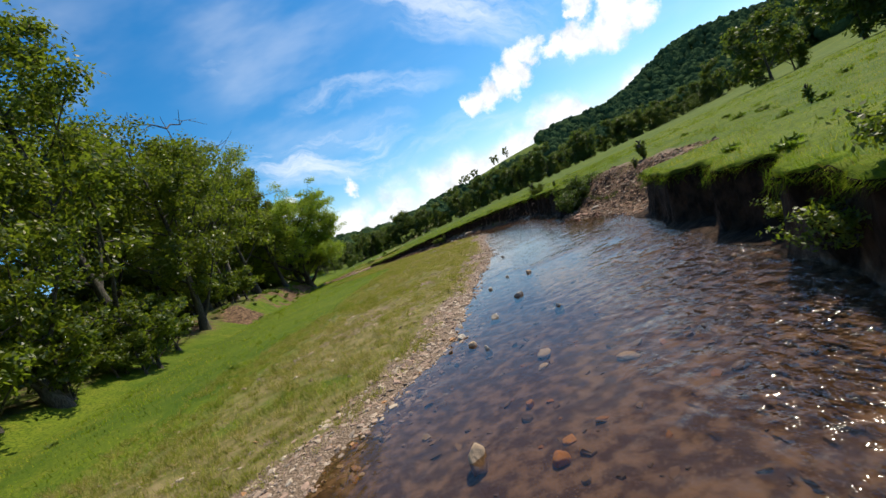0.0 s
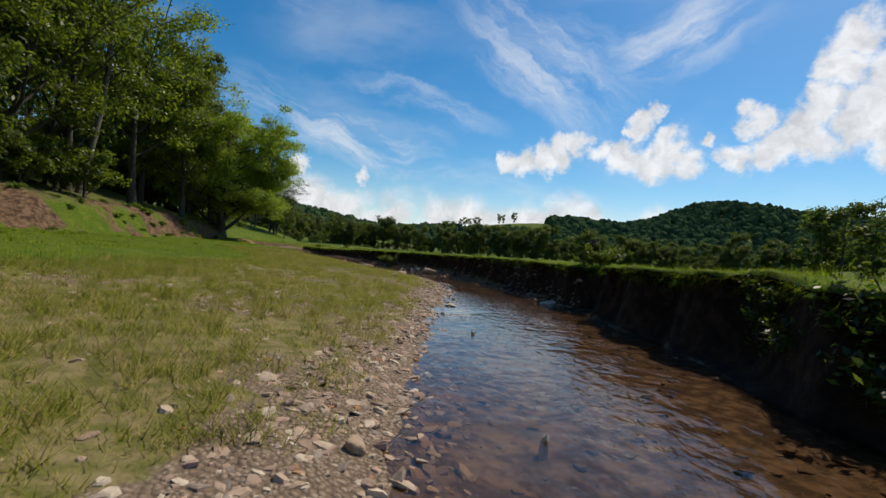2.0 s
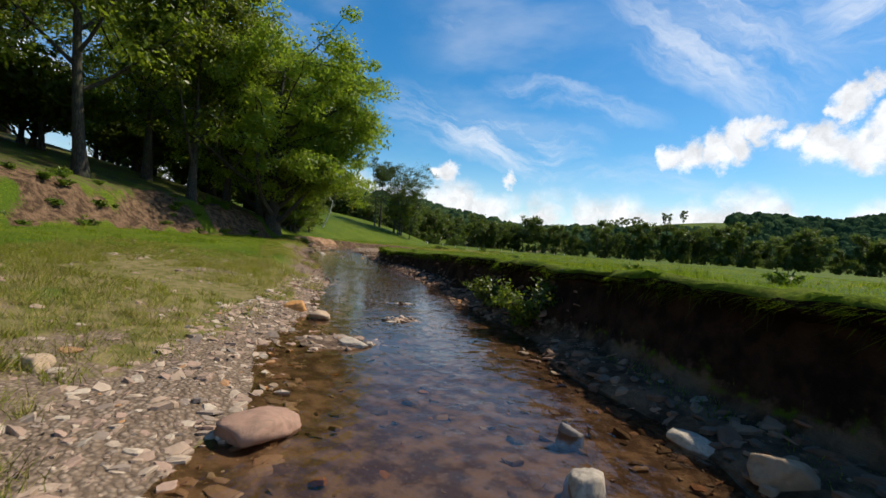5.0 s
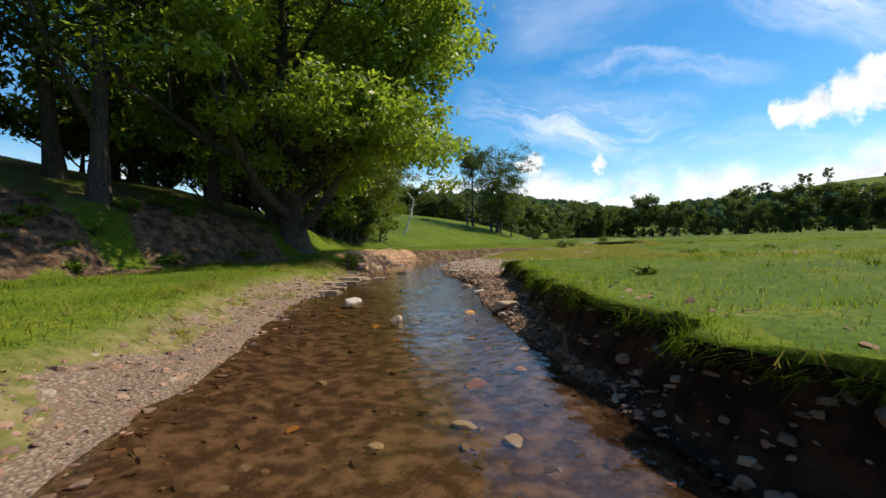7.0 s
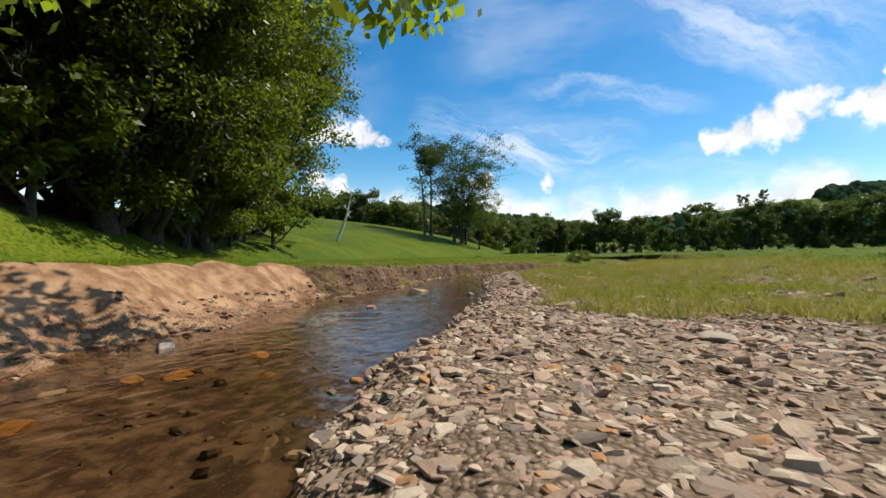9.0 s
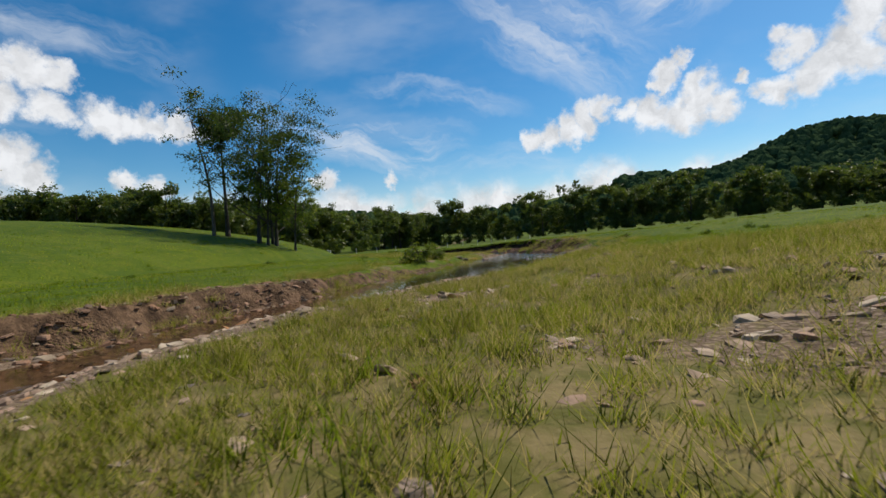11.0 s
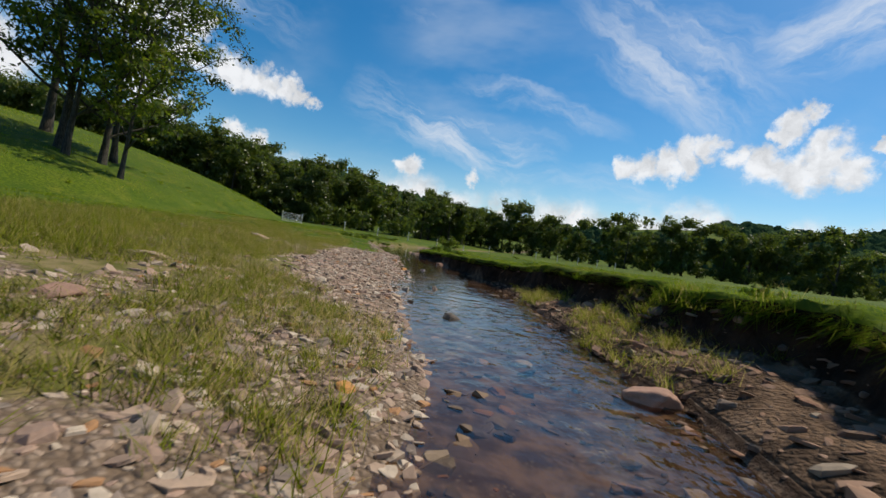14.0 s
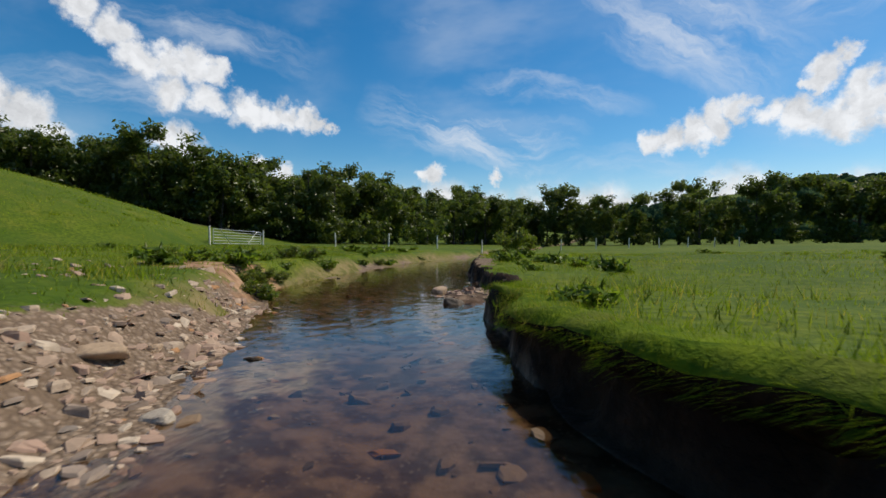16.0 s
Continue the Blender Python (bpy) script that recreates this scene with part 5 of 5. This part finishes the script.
# tufts on the gravel bars
px, py, hs = [], [], []
for y0, y1, side, d0, d1, n, hh in ((3, 64, -1, .6, 9, 9500, .15), (95, 120, 1, 1.4, 11, 6500, .15), (86, 96, 1, 4.4, 10, 1500, .15), (120, 140, 1, .1, 2.5, 420, .20), (120, 141, -1, -.1, 2.5, 420, .22),
                                    (139, 149, -1, .4, 9, 2800, .15), (147, 168, -1, 2.6, 10, 3600, .15), (136, 156, 1, .05, 1.3, 900, .15), (60, 88, -1, .2, 2.6, 520, .22), (98, 122, -1, .1, 1.6, 420, .18)):
    ty = rg.uniform(y0, y1, n)
    td = rg.uniform(d0, d1, n) / np.interp(ty, FINE, LEAN)
    tx = left_x(ty) - td if side < 0 else right_x(ty) + td
    ok = grain(tx, ty, 1.6, 61) + rg.uniform(-.4, .6, n) > np.where(td < 1.3, .2, -.32)
    px.append(tx[ok]), py.append(ty[ok]), hs.append(np.full(ok.sum(), hh))
px, py, hs = np.concatenate(px), np.concatenate(py), np.concatenate(hs) * rg.uniform(.5, 1.4, sum(len(a) for a in px))
each = 48
wide = np.repeat(rg.uniform(.04, .13, len(px)), each)
bx = np.repeat(px, each) + rg.normal(size=len(px) * each) * wide
by = np.repeat(py, each) + rg.normal(size=len(px) * each) * wide
bh = np.repeat(hs, each) * rg.uniform(.5, 1.2, len(bx))
bz = np.repeat(ground(px, py)[0], each)
v, f = blades(np.stack([bx, by, bz - .01], 1), bh, np.full(len(bx), .0036), rg, 1.5)
tagged(new("grass_tufts", upright(mesh_of("grass_tufts", v, f, [WEED]))), "yellowish tufts of grass growing through the gravel", "grass", kind="stuff")

# taller tussocks in the pasture
ty = rg.uniform(-4, 188, 4200)
side = rg.uniform(size=4200) < .68
td = np.where(side, 1.0, 6.0) + 26 * rg.uniform(size=4200) ** 1.7
tx = np.where(side, right_x(ty) + td, left_x(ty) - td)
zn = ground(tx, ty)[1]
ok = (zn[:, 0] < .2) & (zn[:, 1] < .1) & (zn[:, 2] < .1) & (zn[:, 4] < .3) & (grain(tx, ty, 3.2, 63) + rg.uniform(-.6, .4, 4200) > -.05)
tx, ty = tx[ok], ty[ok]
each = 40
wide = np.repeat(rg.uniform(.07, .20, len(tx)), each)
bx, by = np.repeat(tx, each) + rg.normal(size=len(wide)) * wide, np.repeat(ty, each) + rg.normal(size=len(wide)) * wide
bh = np.repeat(rg.uniform(.10, .26, len(tx)), each) * rg.uniform(.5, 1.15, len(bx))
bz = np.repeat(ground(tx, ty)[0], each)
far_off = np.repeat(np.hypot(1, td[ok] * .13), each)
v, f = blades(np.stack([bx, by, bz - .02], 1), bh, .0045 * far_off, rg, 1.0)
tagged(new("grass_tussocks", upright(mesh_of("grass_tussocks", v, f, [TUSSOCK]))), "rank darker green tussocks standing in the pasture", "grass", kind="stuff")

# sods of turf that jut out over the undercut banks
def sod_reach(y):
    return (.13 + .10 * grain(y, 0, 2.1, 71) + .07 * grain(y, 0, .6, 72) + .04 * grain(y, 0, .22, 73)).clip(.02, .4)


def lip_of(y):
    """Where the top of the cut bank begins: x, height, and metres of x for one metre off the water."""
    off = np.arange(0, 3.2, .05)[None]
    stretch = 1 / np.interp(y, FINE, LEAN)
    xs = right_x(y)[:, None] + off * stretch[:, None]
    zs = ground(xs, np.broadcast_to(y[:, None], xs.shape))[0]
    first = np.argmax(zs > .84 * np.max(zs[:, :40], 1, keepdims=True), 1)
    return xs[np.arange(len(y)), first], zs[np.arange(len(y)), np.minimum(first + 2, 63)], stretch


SOD, k = material("turf_sod")
a = k.noise(place(k), 7.0, 6, .65)
finish(k, k.mix(k.step(k.noise(place(k), 1.2, 4), .35, .65), k.mix(k.step(a, .35, .65), (.045, .085, .006), (.12, .17, .010)), (.10, .12, .02)), .95, a, .9, .05, **{"Specular IOR Level": .05})
# earth under the sods, with the shade below the overhang painted in as near-black
SOD_UNDERSIDE, k = material("shaded_rooty_earth")
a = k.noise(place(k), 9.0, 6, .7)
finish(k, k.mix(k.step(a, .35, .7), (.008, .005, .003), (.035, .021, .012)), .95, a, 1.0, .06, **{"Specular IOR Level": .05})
turf_blades = []
for y0, y1 in ((-6, 15.2), (25.6, 70), (70, 84.6), (144.5, 171.5)):
    sy = np.arange(y0, y1, .11)
    lx, lz, stretch = lip_of(sy)
    g = np.exp(-.5 * (np.arange(-4, 5) / 2.0) ** 2)
    lx, lz = (np.convolve(np.pad(c, 4, "edge"), g / g.sum(), "valid") for c in (lx, lz))
    o = sod_reach(sy) * np.minimum(1, np.minimum(sy - y0, y1 - sy) / .8)
    rag = lambda sd: .03 * grain(sy, 0, .3, sd) + .02 * grain(sy, 0, .13, sd + 1)
    deep = .10 + .05 * grain(sy, 0, 1.1, 74)
    ring = [(.55 + 0 * o, -.05 + 0 * o), (.25 + 0 * o, .02 + rag(81)), (.04 + 0 * o, .035 + rag(83)), (-.6 * o + rag(84), .02 + rag(85)), (-o + rag(86), -.035 + rag(87)),
            (-o - .02 + rag(88), -.07 - .4 * deep + rag(89)), (-.55 * o, -.05 - deep + rag(91)), (.10 + 0 * o, -.07 - 1.6 * deep + rag(93)), (.4 + 0 * o, -.5 + 0 * o)]
    v = np.stack([np.stack([lx + dx * stretch, sy, lz + dz], -1) for dx, dz in ring], 1)
    idx = np.arange(v.shape[0] * v.shape[1]).reshape(v.shape[:2])
    q = np.stack([idx[:-1, :-1], idx[:-1, 1:], idx[1:, 1:], idx[1:, :-1]], -1)
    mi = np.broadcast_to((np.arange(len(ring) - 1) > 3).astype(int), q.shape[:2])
    m = int((y1 - y0) * (1100 if y0 > 140 else 480))
    r0, c0, u, w = rg.integers(0, len(sy) - 1, m), rg.integers(1, 5, m), rg.uniform(size=(m, 1)), rg.uniform(size=(m, 1))
    spot = (v[r0, c0] * (1 - u) + v[r0, np.minimum(c0 + 1, 5)] * u) * (1 - w) + (v[r0 + 1, c0] * (1 - u) + v[r0 + 1, np.minimum(c0 + 1, 5)] * u) * w
    edge = np.clip(c0 - 1 + u[:, 0], 0, 3.5) / 3.5
    turf_blades.append((spot, rg.uniform(.04, .13, m) * (1 - 1.5 * edge), edge))
    tagged(new("turf_edge", mesh_of("turf_edge", v.reshape(-1, 3), q.reshape(-1, 4), [SOD, SOD_UNDERSIDE], True, mi.reshape(-1))), "turf sod jutting out over the undercut earth bank", "turf", kind="structure")

spot, bh, edge = (np.concatenate(c) for c in zip(*turf_blades))
v, f = blades(spot - [0, 0, .01], bh, np.where(spot[:, 1] > 140, .0022, .004), rg, .8)
v = v.reshape(-1, 3, 3)
v[:, 2, 0] -= .09 * edge
tagged(new("bank_top_grass", mesh_of("bank_top_grass", v.reshape(-1, 3), f, [GRASS])), "green grass matted over the edge of the cut bank", "grass", kind="stuff")

# turf hanging over the lip of the cut banks
ly = np.concatenate([rg.uniform(-6, 70, 12000), rg.uniform(68, 85, 8000), rg.uniform(139, 172, 16000)])
ly = ly[grain(ly, 0, .8, 57) + .7 * grain(ly, 0, .25, 58) + rg.uniform(-.5, .5, len(ly)) > -.25]
dd = np.arange(0, 2.6, .05)[None]
lx = right_x(ly)[:, None] + dd / np.interp(ly, FINE, LEAN)[:, None]
lz = ground(lx, np.broadcast_to(ly[:, None], lx.shape))[0]
tops = np.max(lz[:, :36], 1, keepdims=True)
top = np.argmax(lz > .80 * tops, 1)
ii = np.arange(len(ly))
jit = rg.uniform(-.10, .12, len(ly))
p = np.stack([lx[ii, top] + jit, ly, lz[ii, top] + .01], 1)
p[:, 0] -= sod_reach(ly) * rg.uniform(.3, 1.05, len(ly))
hang = rg.uniform(size=len(ly)) < .6
hh = np.where(hang, -rg.uniform(.02, .28, len(ly)), rg.uniform(.06, .24, len(ly)))
hh = hh * np.where(ly > 150, .40, .8)
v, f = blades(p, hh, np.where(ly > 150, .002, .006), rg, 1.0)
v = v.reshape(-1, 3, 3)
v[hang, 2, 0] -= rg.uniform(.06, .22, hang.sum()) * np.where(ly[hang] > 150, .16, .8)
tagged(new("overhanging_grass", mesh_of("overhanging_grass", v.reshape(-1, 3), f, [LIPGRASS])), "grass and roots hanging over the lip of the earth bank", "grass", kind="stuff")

# ---- plants ----
bank_bush = tree_kind("shrub", "dense bramble bush overhanging the dark earth bank", *grow(61, 1.9, 1.5, .05, .04, 14, 190, 34, .075, spread=.16), BARK, BUSHLEAF, "shrub")
for x, y, z, s in ((4.4, 24.6, .0, .72), (5.3, 25.3, .35, .74), (4.7, 26.0, .05, .74), (4.6, 27.2, .1, .56), (4.6, 28.0, .6, .45), (4.5, 31.0, .75, .4)):
    stand(bank_bush, x, y, rng.uniform(0, 6), s, "bushes on the cut bank", z)
green_bush = tree_kind("shrub", "low light green bush at the foot of the bank", *grow(64, 1.0, 1.0, .05, .03, 10, 110, 26, .06, spread=.15), BARK, LEAF, "shrub")
for x, y, s in ((3.5, 5.2, .55), (3.7, 4.2, .6), (4.2, 7.3, .4), (-7.35, 60.0, .75), (-8.4, 61.5, .6), (3.9, 36.2, .7), (-33.0, 141.5, .3), (-35.2, 86.6, .7), (-36.6, 88.3, .4),
                (-49.5, 189.5, 1.2), (-38.6, 128.0, .8), (-38.2, 130.5, .6)):
    stand(green_bush, x, y, rng.uniform(0, 6), s, "low bushes by the stream")
dock = tree_kind("weed", "dark green leafy weed in the pasture", *grow(67, .36, .34, .02, .012, 8, 40, 12, .055, spread=.2), WEEDLEAF, WEEDLEAF, "weed")
for i in range(60):
    yy = rng.uniform(169, 192)
    xx = float(left_x(yy)) - rng.uniform(.2, 2.6) if i % 3 else float(right_x(yy)) + rng.uniform(.3, 3)
    stand(dock if i % 4 or i % 3 == 0 else green_bush, xx, yy, rng.uniform(0, 6), rng.uniform(.5, 1.1) if i % 4 else rng.uniform(.2, .35), "lush weeds on the stream bank")
for i in range(56):
    yy = rng.uniform(36, 84)
    stand(dock, float(toe_x(yy)) - rng.uniform(-.5, 4.5), yy, rng.uniform(0, 6), rng.uniform(.7, 1.4), "weeds on the earth bank")
for i in range(90):
    yy = rng.uniform(2, 185)
    if rng.random() < .7:
        xx = float(right_x(yy)) + (rng.uniform(1.2, 14) if not 84 < yy < 122 else rng.uniform(7, 18))
    else:
        xx = float(left_x(yy)) - rng.uniform(6, 18)
    stand(dock, xx, yy, rng.uniform(0, 6), rng.uniform(.4, .8), "weeds in the pasture")
stalk = tree_kind("weed", "tall leafy weed standing on the lip of the bank", *grow(71, 1.15, .22, .1, .02, 10, 60, 14, .06, spread=.25), BARK, LEAF, "weed")
for x, y, s in ((3.75, 36.7, 1.0), (7.2, 21.2, .75), (7.35, 21.5, .9), (6.5, 20.4, .5), (9.5, 14, .6), (4.9, 33, .5)):
    stand(stalk, x, y, rng.uniform(0, 6), s, "tall weeds on the bank")

# ---- gate and fence ----
STEEL, k = material("galvanised_steel")
a = k.noise(place(k), 14.0, 4)
finish(k, k.mix(k.step(a, .35, .7), (.42, .43, .44), (.60, .61, .62)), .45, Metallic=.7)


def bar(p, q, r, sides=8):
    p, q = np.array(p, float), np.array(q, float)
    return tube(np.stack([p, (p + q) / 2, q]), [r, r, r], sides)


def part(name, arrays, mat, parent, label="", smooth=True):
    ob = new(name, mesh_of(name, *arrays, [mat], smooth))
    ob.parent = parent
    return tagged(ob, label) if label else ob


g0, g1 = Vector((-68.6, 186.6, 0)), Vector((-71.0, 193.2, 0))
gate = tagged(new("field_gate"), "galvanised steel field gate standing in the pasture fence", "gate")
gz = height(-70, 190) + .12
span = (g1 - g0).length
for i in range(6):
    part("rail", bar((0, 0, .12 + .19 * i), (span, 0, .12 + .19 * i), .024), STEEL, gate)
for xx in (0, span):
    part("upright", bar((xx, 0, .08), (xx, 0, 1.10), .028), STEEL, gate)
for xa, xb in ((span * .12, span * .32), (span * .88, span * .68)):
    part("brace", bar((xa, -.03, 1.05), (xb, -.03, .12), .022), STEEL, gate)
gate.matrix_basis = Matrix.Translation((g0.x, g0.y, gz)) @ Matrix.Rotation(math.atan2(g1.y - g0.y, g1.x - g0.x), 4, "Z")
post = tagged(new("fence_post"), "weathered grey wooden fence post in the grass", "fence post")
part("shaft", bar((0, 0, -.3), (.02, 0, 1.25), .065, 7), PALE, post)
spots = [(g0.x + .1, g0.y - .35), (g1.x - .05, g1.y + .3)] + [(-70.5 + 3.4 * i, 194.5 + 3.3 * i) for i in range(1, 13)]
for i, (x, y) in enumerate(spots):
    m = pose(x, y, height(x, y), rng.uniform(-3, 3), rng.uniform(-3, 3), rng.uniform(0, 360))
    if i:
        copy_thing(post, m)["group"] = "posts of the pasture fence"
    else:
        post.matrix_basis = m
        tagged(post, group="posts of the pasture fence")

# ---- driftwood on the earth bank ----
branch = tagged(new("driftwood"), "bare grey branch lying on the earth bank", "branch")
wig = np.linspace(0, 1, 7)
part("stem", tube(np.stack([wig * 1.1, .10 * np.sin(wig * 5), .03 + .06 * np.sin(wig * 4)], 1), .022 * (1 - wig) + .006, 6), GREYWOOD, branch)
part("twig", tube(np.stack([.45 + wig * .4, .05 + wig * .25, .06 + wig * .12], 1), .01 * (1 - wig) + .003, 5), GREYWOOD, branch)
for i, (x, y, a) in enumerate(((-31.4, 58.5, 20), (-33.8, 66.0, 150), (-34.6, 70.5, 70), (-30.2, 52.0, 110), (-36.4, 75.5, 30), (1.6, 40.9, 60))):
    m = pose(x, y, height(x, y) + .02, 0, 0, a)
    if i:
        copy_thing(branch, m)["group"] = "branches on the banks"
    else:
        branch.matrix_basis = m
        tagged(branch, group="branches on the banks")

# ---- sandstone slabs at the water's edge ----
LEDGE = stone_material("ledge_stone", [(0, (.34, .245, .16)), (.5, (.29, .205, .135))])


def slab_mesh(seed, layers):
    """Split flat stone: thin layers, each with its own broken outline."""
    rg = np.random.default_rng(seed)
    n = 20
    a = (np.arange(n) + rg.uniform(-.4, .4, n)) * 2 * math.pi / n
    r = (np.abs(np.cos(a)) ** 8 + np.abs(np.sin(a)) ** 8) ** (-1 / 8) * rg.uniform(.62, 1.0, n) * .5
    bm = bmesh.new()
    z = -.5
    for i in range(layers):
        grow_by = 1 - .07 * i + rg.uniform(-.03, .03)
        t = (1.0 / layers) * rg.uniform(.8, 1.1)
        wob = 1 + rg.uniform(-.05, .05, n)
        low = [bm.verts.new((math.cos(q) * w * grow_by * v, math.sin(q) * w * grow_by * v, z)) for q, w, v in zip(a, r, wob)]
        top = [bm.verts.new((v.co.x * .97, v.co.y * .97, z + t * .9 + .05 * rg.normal())) for v in low]
        bm.faces.new(top)
        bm.faces.new(low[::-1])
        for j in range(n):
            bm.faces.new((low[j], low[(j + 1) % n], top[(j + 1) % n], top[j]))
        z += t * .95
    bmesh.ops.triangulate(bm, faces=bm.faces[:])
    me = bpy.data.meshes.new("slab")
    bm.to_mesh(me)
    bm.free()
    me.materials.append(LEDGE)
    return me


SLABS = [slab_mesh(80 + i, 2 + i % 2) for i in range(5)]
for i, (x, y, a, b, h, turn, z) in enumerate(((-30.9, 81.55, 1.7, .62, .16, 30, .06), (-31.25, 83.25, 1.6, .62, .15, 28, .08), (-30.5, 82.35, .95, .34, .12, 22, .04), (-31.0, 79.05, 1.1, .38, .13, 26, .10),
                                              (-29.05, 79.75, 1.2, .40, .12, 31, .03), (-30.7, 84.1, .7, .3, .10, 40, .05), (-31.9, 80.3, .8, .4, .12, 15, .16), (-28.75, 87.0, 1.0, .62, .10, 70, .165),
                                              (-28.5, 87.75, .55, .42, .06, 10, .20), (-29.6, 80.9, .6, .22, .08, 25, .02))):
    ob = new("slab", SLABS[i % 5])
    ob.matrix_basis = pose(x, y, z, 2 * math.sin(i * 3), 2 * math.cos(i * 2), turn) @ Matrix.Diagonal((a, b * 1.2, h * .7, 1))
    tagged(ob, "flat layered slab of tan sandstone at the water's edge", "slab", "slabs along the stream")
